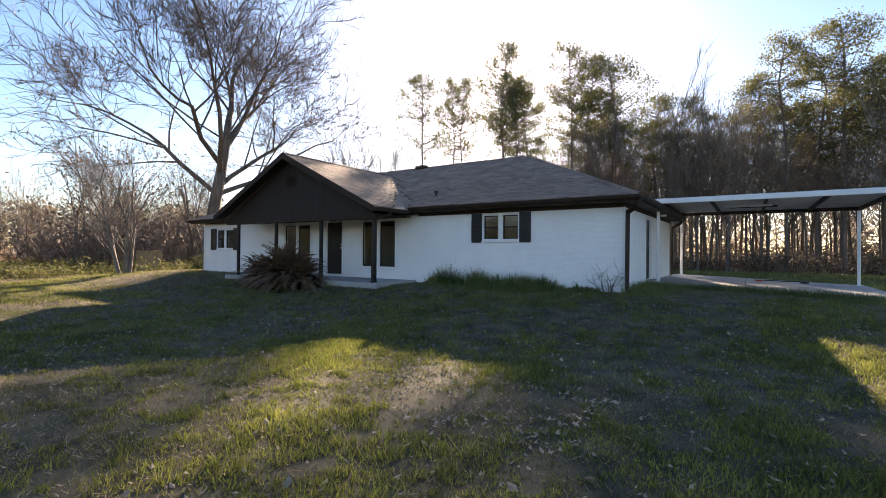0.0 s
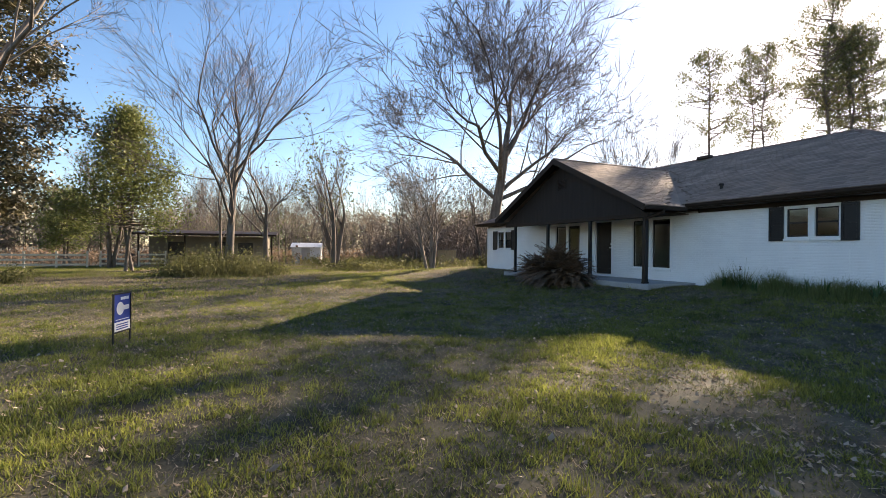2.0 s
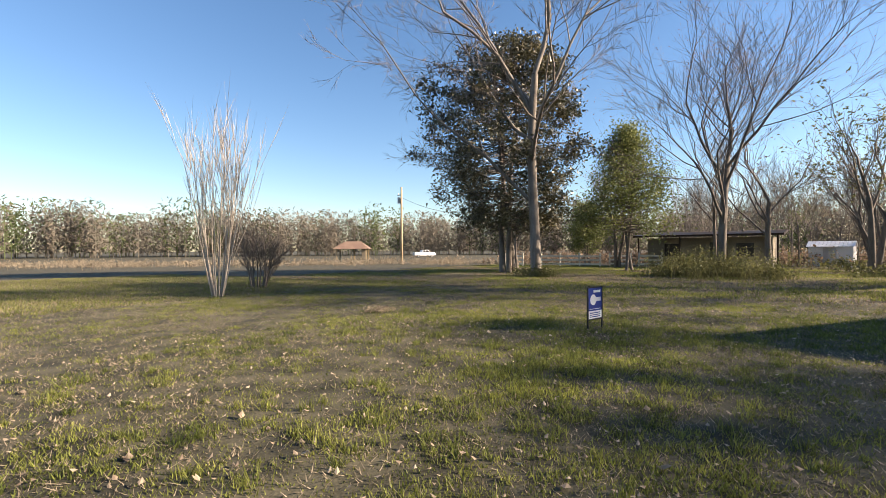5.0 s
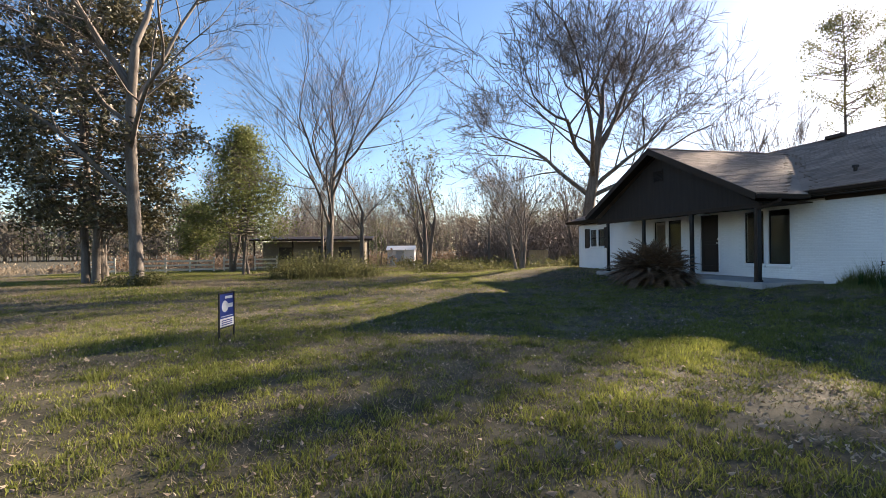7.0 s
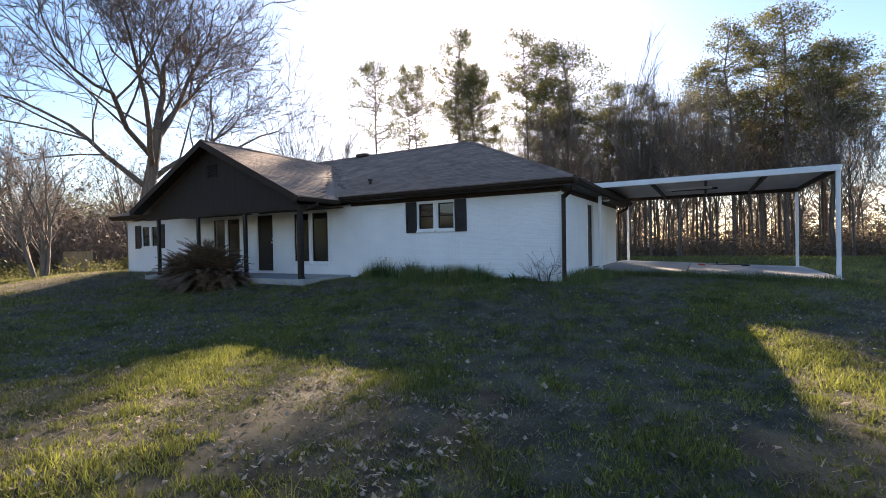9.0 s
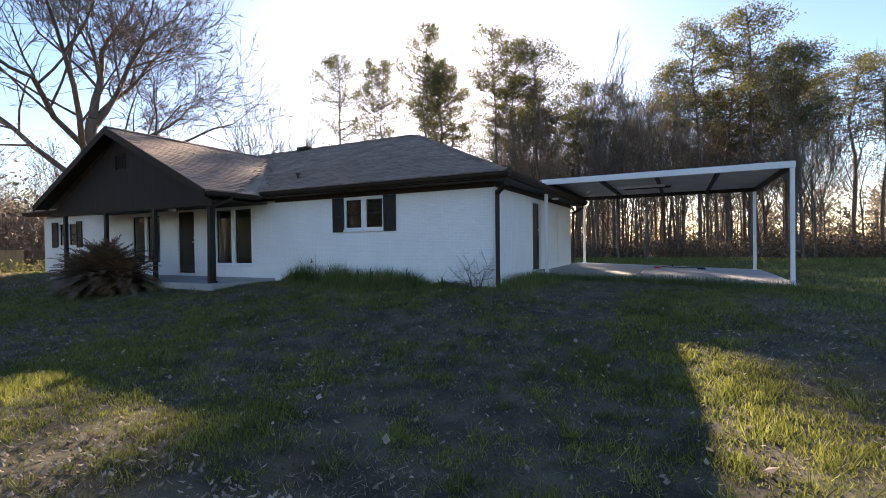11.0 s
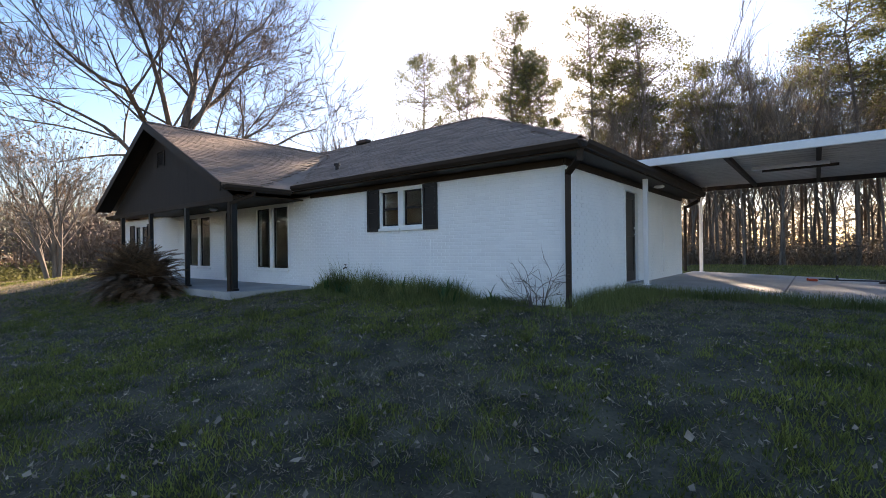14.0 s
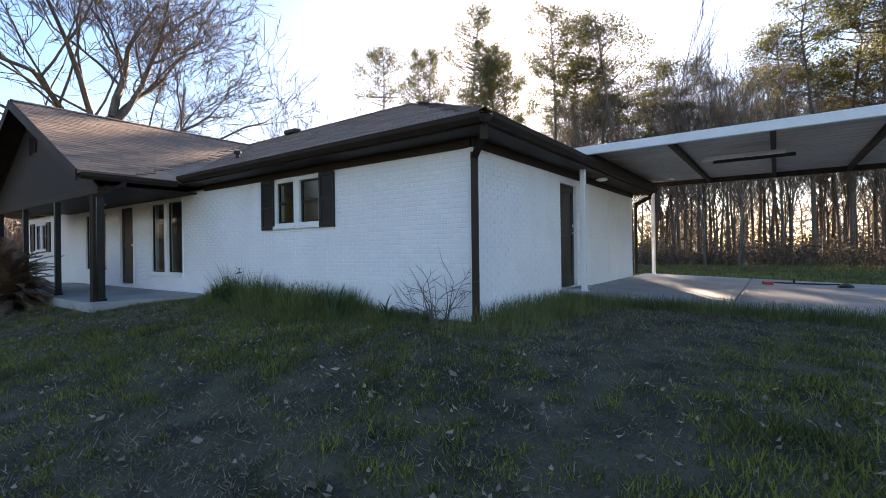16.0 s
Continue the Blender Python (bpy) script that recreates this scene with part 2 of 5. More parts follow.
# ---- ground ----
def rows_of(lo, hi, fine_lo, fine_hi, step, grow=1.22):
    out = list(np.arange(fine_lo, fine_hi + step * 0.5, step))
    s = step
    while out[-1] < hi:
        s *= grow
        out.append(min(hi, out[-1] + s))
    s = step
    while out[0] > lo:
        s *= grow
        out.insert(0, max(lo, out[0] - s))
    return out


gx, gy = rows_of(-2500, 2500, -30, 14, 0.4), rows_of(-2500, 2500, -32, 14, 0.4)
g = Shape()
g.v = [(x, y, land(x, y)) for y in gy for x in gx]
w = len(gx)
GROUND_Z = np.array([v[2] for v in g.v]).reshape(len(gy), w)
g.f = [(j * w + i, j * w + i + 1, (j + 1) * w + i + 1, (j + 1) * w + i) for j in range(len(gy) - 1) for i in range(w - 1)]
ground = solid("ground", g, GROUND, "lawn of patchy green and dry winter grass", "lawn", "structure", smooth=True)

# ---- house ----
X0, X1, DEEP = -20.1, 0.0, 8.05
WALL_TOP, FLOOR = 2.25, 0.12
EAVE, OVER = 2.50, 0.45
RIDGE_Z, RIDGE_Y = 4.92, 4.8
PITCH = (RIDGE_Z - EAVE) / (RIDGE_Y + OVER)
GX0, GX1, GY, GTOP, GEAVE = -15.40, -6.75, -2.2, 4.48, 2.40
GMID = (GX0 + GX1) / 2

house = thing("house", "single-storey white painted brick ranch house with dark trim", "house")


def wall_with_holes(along, a0, a1, z0, z1, back, front, holes):
    """A wall slab along x or y with rectangular openings (a0, z0, a1, z1) going through it."""
    s, seen = Shape(), {}
    ca = sorted({a0, a1, *(h[0] for h in holes), *(h[2] for h in holes)})
    cz = sorted({z0, z1, *(h[1] for h in holes), *(h[3] for h in holes)})

    def at(i, d, j):
        if (i, d, j) not in seen:
            seen[i, d, j] = len(s.v)
            s.v.append((ca[i], d, cz[j]) if along == "x" else (d, ca[i], cz[j]))
        return seen[i, d, j]

    def full(i, j):
        if not (0 <= i < len(ca) - 1 and 0 <= j < len(cz) - 1):
            return False
        a, z = (ca[i] + ca[i + 1]) / 2, (cz[j] + cz[j + 1]) / 2
        return not any(h[0] < a < h[2] and h[1] < z < h[3] for h in holes)

    for i in range(len(ca) - 1):
        for j in range(len(cz) - 1):
            if full(i, j):
                for d in (back, front):
                    s.f.append((at(i, d, j), at(i + 1, d, j), at(i + 1, d, j + 1), at(i, d, j + 1)))
                for (ni, nj), (p, q) in (((i - 1, j), ((i, j), (i, j + 1))), ((i + 1, j), ((i + 1, j), (i + 1, j + 1))), ((i, j - 1), ((i, j), (i + 1, j))), ((i, j + 1), ((i, j + 1), (i + 1, j + 1)))):
                    if not full(ni, nj):
                        s.f.append((at(p[0], back, p[1]), at(q[0], back, q[1]), at(q[0], front, q[1]), at(p[0], front, p[1])))
    return s


# openings of the front wall: x0, z0, x1, z1
W3 = (-4.23, 1.38, -2.98, 2.20)
W2 = (-9.36, 0.43, -7.70, 2.155)
DOOR = (-11.24, 0.13, -10.34, 2.18)
W1 = (-13.82, 0.43, -12.15, 2.12)
W0 = (-18.92, 1.08, -17.50, 2.03)
SIDE_DOOR = (2.90, 0.18, 3.78, 2.14)
front_holes = [W3, W2, DOOR, W1, W0]
front_wall = part("wall", wall_with_holes("x", X0, X1 - 0.007, -0.3, WALL_TOP, 0.007, 0.2, front_holes), MORTAR, house, "white painted brick wall")
side_wall = part("wall", wall_with_holes("y", 0.2, DEEP, -0.3, WALL_TOP, -0.2, -0.007, [SIDE_DOOR]), MORTAR, house, "white painted brick wall")
part("wall", Shape().box(X0, 0.2, -0.3, X0 + 0.2, DEEP, WALL_TOP), WHITE_BRICK, house)
part("wall", wall_with_holes("x", X0 + 0.2, X1 - 0.2, -0.3, WALL_TOP, DEEP - 0.2, DEEP, [(-9.5, 0.9, -7.7, 2.1), (-4.4, 1.0, -3.0, 2.1)]), WHITE_BRICK, house)
part("partition", Shape().box(-6.3, 0.2, FLOOR, -6.2, DEEP - 0.2, WALL_TOP), ROOM, house)
part("partition", Shape().box(X0 + 0.2, 4.4, FLOOR, -6.3, 4.5, WALL_TOP), ROOM, house)
part("floor", Shape().box(X0 + 0.2, 0.2, -0.1, X1 - 0.2, DEEP - 0.2, FLOOR), ROOM, house)
part("ceiling", Shape().box(X0 + 0.1, 0.1, WALL_TOP, X1 - 0.1, DEEP - 0.1, WALL_TOP + 0.06), ROOM, house)


def sash_window(x0, z0, x1, z1, parent, y=0.06, sashes=2, rail=True):
    """Side-by-side sashes in a white frame; returns the frame object."""
    fr = Shape()
    t = 0.05
    fr.box(x0, y - 0.06, z0, x0 + t, y + 0.05, z1).box(x1 - t, y - 0.06, z0, x1, y + 0.05, z1)
    fr.box(x0 + t, y - 0.06, z1 - t, x1 - t, y + 0.05, z1).box(x0 + t, y - 0.06, z0, x1 - t, y + 0.05, z0 + t)
    mid = (x0 + x1) / 2
    if sashes == 2:
        fr.box(mid - 0.075, y - 0.07, z0 + t, mid + 0.075, y + 0.05, z1 - t)
    win = part("window", fr, WHITE_TRIM, parent, "white framed window", bevel=0.004)
    spans = [(x0 + t, mid - 0.075), (mid + 0.075, x1 - t)] if sashes == 2 else [(x0 + t, x1 - t)]
    for a, b in spans:
        s = Shape()
        u = 0.03
        zc = (z0 + z1) / 2
        s.box(a, y - 0.02, z0 + t, a + u, y + 0.02, z1 - t).box(b - u, y - 0.02, z0 + t, b, y + 0.02, z1 - t)
        s.box(a + u, y - 0.02, z0 + t, b - u, y + 0.02, z0 + t + u).box(a + u, y - 0.02, z1 - t - u, b - u, y + 0.02, z1 - t)
        if rail:
            s.box(a + u, y - 0.025, zc - 0.02, b - u, y + 0.02, zc + 0.02)
        part("sash", s, BLACK_PAINT, win, "dark sash")
        pane = part("pane", Shape().box(a + u, y - 0.003, z0 + t + u, b - u, y + 0.003, z1 - t - u), GLASS, win)
        pane.visible_shadow = False
        part("sill", Shape().box(a - 0.06, -0.05, z0 - 0.06, b + 0.06, y - 0.005, z0 - 0.002), WHITE_TRIM, win, bevel=0.006)
    return win


sash_window(*W3, house)
sash_window(*W2, house, rail=False)
sash_window(*W1, house, rail=False)
sash_window(*W0, house)


def shutter(x0, x1, z0, z1):
    s = Shape()
    w = 0.05
    s.box(x0, -0.045, z0, x0 + w, -0.004, z1).box(x1 - w, -0.045, z0, x1, -0.004, z1)
    for a, b in ((z0, z0 + 0.07), ((z0 + z1) / 2 - 0.04, (z0 + z1) / 2 + 0.04), (z1 - 0.07, z1)):
        s.box(x0 + w, -0.045, a, x1 - w, -0.004, b)
    s.box(x0 + w, -0.028, z0 + 0.07, x1 - w, -0.010, (z0 + z1) / 2 - 0.04).box(x0 + w, -0.028, (z0 + z1) / 2 + 0.04, x1 - w, -0.010, z1 - 0.07)
    part("shutter", s, BLACK_PAINT, house, "black panelled shutter", bevel=0.003)


shutter(-4.60, -4.24, 1.32, 2.22)
shutter(-2.97, -2.61, 1.32, 2.22)
shutter(-19.38, -18.93, 1.03, 2.06)
shutter(-17.49, -17.10, 1.03, 2.06)


def entry_door(m, width, height, label, glazed=False):
    s = Shape()
    t = 0.11
    s.box(0, 0, 0, t, 0.045, height).box(width - t, 0, 0, width, 0.045, height)
    for a, b in ((0, 0.2), (0.95, 1.07), (height - 0.14, height)):
        s.box(t, 0, a, width - t, 0.045, b)
    s.box(t, 0.012, 0.2, width - t, 0.034, 0.95)
    s.box(t, 0.012, 1.07, width - t, 0.034, height - 0.14)
    d = part("door", s, DOOR_DARK, house, label, bevel=0.003)
    d.matrix_local = m
    h = Shape().tube([(width - 0.07, 0, 1.0), (width - 0.07, -0.035, 1.0), (width - 0.07, -0.06, 1.0)], [0.014, 0.014, 0.028], 10)
    part("door_handle", h, WHITE_METAL, d, "brushed steel knob", smooth=True)
    part("deadbolt", Shape().tube([(width - 0.07, 0.0, 1.14), (width - 0.07, -0.02, 1.14)], [0.03, 0.028], 10), WHITE_METAL, d)
    return d


entry_door(pose(DOOR[0] + 0.03, 0.05, DOOR[1] + 0.02), DOOR[2] - DOOR[0] - 0.06, DOOR[3] - DOOR[1] - 0.06, "dark panelled front door, closed")
entry_door(pose(-0.05, SIDE_DOOR[0] + 0.03, SIDE_DOOR[1] + 0.02, 0, 0, 90), SIDE_DOOR[2] - SIDE_DOOR[0] - 0.06, SIDE_DOOR[3] - SIDE_DOOR[1] - 0.06, "dark side door, closed")
s = Shape()
s.box(DOOR[0], -0.01, DOOR[1], DOOR[0] + 0.03, 0.1, DOOR[3]).box(DOOR[2] - 0.03, -0.01, DOOR[1], DOOR[2], 0.1, DOOR[3]).box(DOOR[0] + 0.03, -0.01, DOOR[3] - 0.04, DOOR[2] - 0.03, 0.1, DOOR[3])
part("door_frame", s, WHITE_TRIM, house)
s = Shape()
s.box(-0.1, SIDE_DOOR[0], SIDE_DOOR[1], 0.01, SIDE_DOOR[0] + 0.03, SIDE_DOOR[3]).box(-0.1, SIDE_DOOR[2] - 0.03, SIDE_DOOR[1], 0.01, SIDE_DOOR[2], SIDE_DOOR[3]).box(-0.1, SIDE_DOOR[0] + 0.03, SIDE_DOOR[3] - 0.04, 0.01, SIDE_DOOR[2] - 0.03, SIDE_DOOR[3])
part("door_frame", s, WHITE_TRIM, house)

# roof: main hip body, porch gable, eaves
EX0, EX1, EY0, EY1 = X0 - OVER, X1 + OVER, -OVER, DEEP + OVER
RUN = RIDGE_Y + OVER
RA, RB = (EX0 + RUN, RIDGE_Y, RIDGE_Z), (EX1 - RUN, RIDGE_Y, RIDGE_Z)
c = [(EX0, EY0, EAVE), (EX1, EY0, EAVE), (EX1, EY1, EAVE), (EX0, EY1, EAVE)]
roof = part("roof", Shape().quad(c[0], c[1], RB, RA).quad(c[1], c[2], RB).quad(c[2], c[3], RA, RB).quad(c[3], c[0], RA).quad(*[(p[0], p[1], EAVE - 0.02) for p in c[::-1]]), SHINGLE_BED, house, "brown-grey asphalt shingle hip roof")
BACK = EY0 + (GTOP - EAVE) / PITCH + 0.25
gp = (GTOP - GEAVE) / (GX1 - GMID)
s = Shape()
for sx, xe in ((1, GX1), (-1, GX0)):
    low, top = (xe, GEAVE), (GMID, GTOP)
    s.prism([(xe, GY, GEAVE), (GMID, GY, GTOP), (GMID, BACK, GTOP), (xe, EY0 + 0.4, GEAVE)][::sx], (0, 0, -0.05))
gable_roof = part("gable_roof", s, SHINGLE_BED, house, "shingled porch gable roof")


def band(pts, h, t, out):
    """A board of height h along points, pushed out by t."""
    b = Shape()
    for p, q in zip(pts, pts[1:]):
        p, q = Vector(p), Vector(q)
        d = (q - p).normalized()
        nrm = Vector((d.y, -d.x, 0)) * out
        b.prism([p, q, q - Vector((0, 0, h)), p - Vector((0, 0, h))], nrm * t)
    return b


def gutter(p, q):
    p, q = Vector(p), Vector(q)
    d = (q - p).normalized()
    o = Vector((d.y, -d.x, 0))
    prof = [(0, 0.0), (0, -0.11), (0.07, -0.11), (0.115, -0.06), (0.125, 0.0), (0.115, 0.0), (0.105, -0.055), (0.066, -0.10), (0.01, -0.10), (0.01, 0)]
    ring = [p + o * a + Vector((0, 0, b)) for a, b in prof]
    part("gutter", Shape().prism(ring, q - p), DARK_TRIM, house, "dark brown eave gutter")


for p, q in (((GX1 + 0.02, EY0, EAVE - 0.02), (EX1, EY0, EAVE - 0.02)), ((EX1, EY0, EAVE - 0.02), (EX1, EY1, EAVE - 0.02)), ((EX0, EY0, EAVE - 0.02), (GX0 - 0.02, EY0, EAVE - 0.02)), ((GX1, GY + 0.02, GEAVE - 0.03), (GX1, EY0 - 0.13, GEAVE - 0.03)), ((EX1, EY1, EAVE - 0.02), (EX0, EY1, EAVE - 0.02)), ((EX0, EY1, EAVE - 0.02), (EX0, EY0, EAVE - 0.02))):
    gutter(p, q)
# soffit slopes in under the eave to a frieze on the wall
s = Shape().box(GX1 + 0.05, -0.03, WALL_TOP - 0.02, EX1 - 0.47, 0.01, EAVE - 0.02)
part("frieze", s, DARK_TRIM, house, "dark frieze board")
for b in ((GX1 - 0.3, EY0 + 0.005, EAVE - 0.16, EX1 - 0.005, -0.03, EAVE - 0.13), (0.03, -0.03, EAVE - 0.16, EX1 - 0.005, EY1, EAVE - 0.13), (EX0, EY0 + 0.005, EAVE - 0.16, GX0 + 0.3, -0.03, EAVE - 0.13)):
    part("soffit", Shape().box(*b), DARK_TRIM, house, "dark boxed eave soffit")
part("frieze", Shape().box(0.0, -0.03, WALL_TOP - 0.02, 0.03, DEEP, EAVE - 0.02), DARK_TRIM, house)

# porch: gable face, ceiling, beam, posts, slab
PY = -1.80
face = [(GX0 + 0.30, PY, GEAVE - 0.22), (GX1 - 0.30, PY, GEAVE - 0.22), (GMID, PY, GTOP - 0.16)]
gable_face = part("gable_wall", Shape().prism(face, (0, 0.06, 0)), SIDING, house, "dark board gable front")
for xa in (GX0, GX1):
    d = 1 if xa > GMID else -1
    s = Shape().prism([(xa, GY, GEAVE + 0.012), (GMID, GY, GTOP + 0.012), (GMID, GY, GTOP - 0.20), (xa - d * 0.02, GY, GEAVE - 0.17)][::d], (0, -0.035, 0))
    part("barge_board", s, DARK_TRIM, house, "dark barge board")
    s = Shape().prism([(xa - d * 0.03, GY + 0.002, GEAVE - 0.09), (GMID, GY + 0.002, GTOP - 0.09), (GMID, PY - 0.012, GTOP - 0.09), (xa - d * 0.03, PY - 0.012, GEAVE - 0.09)][::-d], (0, 0, -0.02))
    part("rake_soffit", s, DARK_TRIM, house)
vent = Shape().box(GMID - 0.25, PY - 0.03, 3.72, GMID + 0.25, PY - 0.002, 3.76)
for i in range(7):
    z = 3.36 + i * 0.05
    vent.prism([(GMID - 0.22, PY - 0.03, z), (GMID + 0.22, PY - 0.03, z), (GMID + 0.22, PY - 0.003, z + 0.03), (GMID - 0.22, PY - 0.003, z + 0.03)], (0, 0, 0.008))
vent.box(GMID - 0.25, PY - 0.03, 3.32, GMID - 0.22, PY - 0.002, 3.72).box(GMID + 0.22, PY - 0.03, 3.32, GMID + 0.25, PY - 0.002, 3.72)
part("gable_vent", vent, SIDING, house, "louvred gable vent")
part("beam", Shape().box(GX0 + 0.28, PY - 0.02, GEAVE - 0.34, GX1 - 0.28, PY + 0.12, GEAVE - 0.22), DARK_TRIM, house, "dark porch beam", bevel=0.006)
part("porch_ceiling", Shape().box(GX0 + 0.3, PY + 0.12, GEAVE - 0.20, GX1 - 0.3, 0.01, GEAVE - 0.17), DARK_TRIM, house)
POSTS = (-7.13, -9.54, -11.97, -14.35)
for i, x in enumerate(POSTS):
    r = 0.06 if i == 0 else 0.05
    p = Shape().box(x - r, PY - 0.02, 0.05, x + r, PY - 0.02 + 2 * r, GEAVE - 0.34).box(x - r - 0.02, PY - 0.04, 0.05, x + r + 0.02, PY + 2 * r, 0.10)
    part("post", p, BLACK_PAINT, house, "dark painted porch post", bevel=0.006)
part("porch_slab", Shape().box(-14.9, -2.02, -0.6, -6.78, 0.005, 0.05), CONCRETE, house, "low concrete porch slab", bevel=0.015)
part("porch_light", Shape().tube([(-10.4, -0.7, GEAVE - 0.20), (-10.4, -0.7, GEAVE - 0.25), (-10.4, -0.7, GEAVE - 0.30)], [0.09, 0.13, 0.06], 12), WHITE_TRIM, house, "small ceiling light", smooth=True)


def downspout(pts, w, mat=DARK_TRIM):
    s = Shape()
    for p, q in zip(pts, pts[1:]):
        s.tube([p, q], [w, w], 4)
    for p in pts[1:-1]:
        s.tube([Vector(p) - Vector((0, 0, w * 0.9)), Vector(p) + Vector((0, 0, w * 0.9))], [w * 1.02, w * 1.02], 4)
    return part("downspout", s, mat, house, "dark downspout bent to the wall")


downspout([(0.42, -0.40, EAVE - 0.12), (0.40, -0.38, EAVE - 0.25), (0.09, -0.10, EAVE - 0.42), (0.075, -0.085, 0.08), (0.16, -0.22, 0.0)], 0.062)
downspout([(GX1 + 0.06, -1.5, GEAVE - 0.13), (GX1 + 0.05, -1.52, GEAVE - 0.2), (-7.05, PY - 0.09, GEAVE - 0.40), (-7.08, PY - 0.10, 0.05)], 0.045)
downspout([(0.40, 8.40, EAVE - 0.12), (0.38, 8.38, EAVE - 0.25), (0.08, 8.11, EAVE - 0.45), (0.07, 8.10, 0.2)], 0.05)
s = Shape().tube([(-6.36, 0.55, 2.8), (-6.36, 0.55, 3.09)], [0.045, 0.045], 10).tube([(-6.36, 0.55, 3.07), (-6.36, 0.55, 3.13)], [0.075, 0.075], 10)
part("vent_pipe", s, RUST_BROWN, house, "rusty roof vent pipe", smooth=False)
s = Shape().tube([(-5.35, 0, 0.53), (-5.35, -0.06, 0.53), (-5.35, -0.11, 0.51)], [0.012, 0.014, 0.012], 8).tube([(-5.35, -0.05, 0.53), (-5.35, -0.05, 0.61)], [0.008, 0.008], 6).tube([(-5.39, -0.05, 0.61), (-5.31, -0.05, 0.61)], [0.008, 0.008], 6)
part("faucet", s, RUST_BROWN, house, "outdoor tap")

# ---- carport ----
CX0, CX1, CY0, CY1, CTOP = 0.30, 5.95, 3.30, 9.2, 2.73


def slab_top(x):
    """The concrete falls gently away from the house."""
    return 0.14 - 0.036 * x


carport = thing("carport", "white steel carport with ribbed ceiling beside the house", "carport", at=(0, 0, 0))
for x in (CX0, CX1):
    for y in (CY0, CY1):
        part("post", Shape().box(x - 0.045, y - 0.045, slab_top(x) - 0.01, x + 0.045, y + 0.045, CTOP - 0.14).box(x - 0.08, y - 0.08, slab_top(x) - 0.004, x + 0.08, y + 0.08, slab_top(x) + 0.01), WHITE_METAL, carport, "white steel post", bevel=0.006)
part("front_beam", Shape().box(CX0 - 0.10, CY0 - 0.06, CTOP - 0.14, CX1 + 0.06, CY0 + 0.02, CTOP), WHITE_METAL, carport, "white fascia beam", bevel=0.006)
part("side_beam", Shape().box(CX1 - 0.03, CY0 + 0.02, CTOP - 0.13, CX1 + 0.05, CY1 + 0.1, CTOP - 0.01), RUST_BROWN, carport)
part("side_beam", Shape().box(CX0 - 0.05, CY0 + 0.02, CTOP - 0.13, CX0 + 0.03, CY1 + 0.1, CTOP - 0.01), RUST_BROWN, carport)
part("back_beam", Shape().box(CX0 + 0.03, CY1 - 0.05, CTOP - 0.13, CX1 - 0.03, CY1 + 0.05, CTOP - 0.01), RUST_BROWN, carport)
for i in range(1, 4):
    x = CX0 + (CX1 - CX0) * i / 4
    part("purlin", Shape().box(x - 0.04, CY0 + 0.02, CTOP - 0.11, x + 0.04, CY1 - 0.05, CTOP - 0.012), RUST_BROWN, carport, "dark steel purlin")
s = Shape()
prof = []
for i in range(21):
    y = CY0 - 0.02 + 0.29 * i
    prof += [(y, 0.0), (y + 0.03, 0.022), (y + 0.07, 0.022), (y + 0.10, 0.0)]
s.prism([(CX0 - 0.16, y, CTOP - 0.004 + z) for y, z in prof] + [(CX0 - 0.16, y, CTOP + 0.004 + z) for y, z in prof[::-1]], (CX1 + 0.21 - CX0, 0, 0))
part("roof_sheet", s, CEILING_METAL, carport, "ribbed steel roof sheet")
part("crossbar", Shape().box(2.15, 5.5, CTOP - 0.19, 3.45, 5.56, CTOP - 0.13), RUST_BROWN, carport)
part("lamp_tube", Shape().box(2.0, 5.0, CTOP - 0.2, 3.3, 5.1, CTOP - 0.13), WHITE_METAL, carport, "strip light housing", bevel=0.01)
slab = thing("slab", "concrete carport slab with a control joint", "slab", kind="structure")
part("slab_panel", Shape().prism([(0.02, CY0 - 0.5, -0.5), (2.59, CY0 - 0.5, -0.5), (2.59, CY0 - 0.5, slab_top(2.59)), (0.02, CY0 - 0.5, slab_top(0.02))], (0, CY1 + 0.8 - CY0, 0)), CONCRETE, slab, bevel=0.01)
part("slab_panel", Shape().prism([(2.61, CY0 - 0.5, -0.5), (CX1 + 0.2, CY0 - 0.5, -0.5), (CX1 + 0.2, CY0 - 0.5, slab_top(CX1 + 0.2)), (2.61, CY0 - 0.5, slab_top(2.61))], (0, CY1 + 0.8 - CY0, 0)), CONCRETE, slab, bevel=0.01)
part("step", Shape().box(0.02, 2.8, 0.1, 0.22, 4.0, 0.18), CONCRETE, slab, bevel=0.01)
s = Shape().tube([(-2.80, -0.012, 1.12), (-2.80, -0.012, 0.45), (-2.83, -0.012, 0.37), (-2.95, -0.012, 0.34), (-3.09, -0.012, 0.38), (-3.12, -0.012, 0.50)], [0.007] * 6, 6)
part("cable", s, WHITE_TRIM, house, "painted-over loose cable", smooth=True)
part("soffit_light", Shape().tube([(0.25, 4.6, EAVE - 0.16), (0.25, 4.6, EAVE - 0.20), (0.25, 4.6, EAVE - 0.22)], [0.10, 0.12, 0.07], 14), WHITE_TRIM, house, "round white eave light", smooth=True)
for i in range(7):
    x = -1.95 + i * 0.27
    part("hook", Shape().tube([(x, -0.004, 2.08), (x, -0.03, 2.08), (x + 0.05, -0.035, 2.075)], [0.006, 0.006, 0.005], 6), MORTAR, house, "painted-over wall hook")
part("corner_strip", Shape().box(-0.06, -0.016, -0.05, 0.016, -0.006, WALL_TOP - 0.02), WHITE_TRIM, house, "white corner strip")
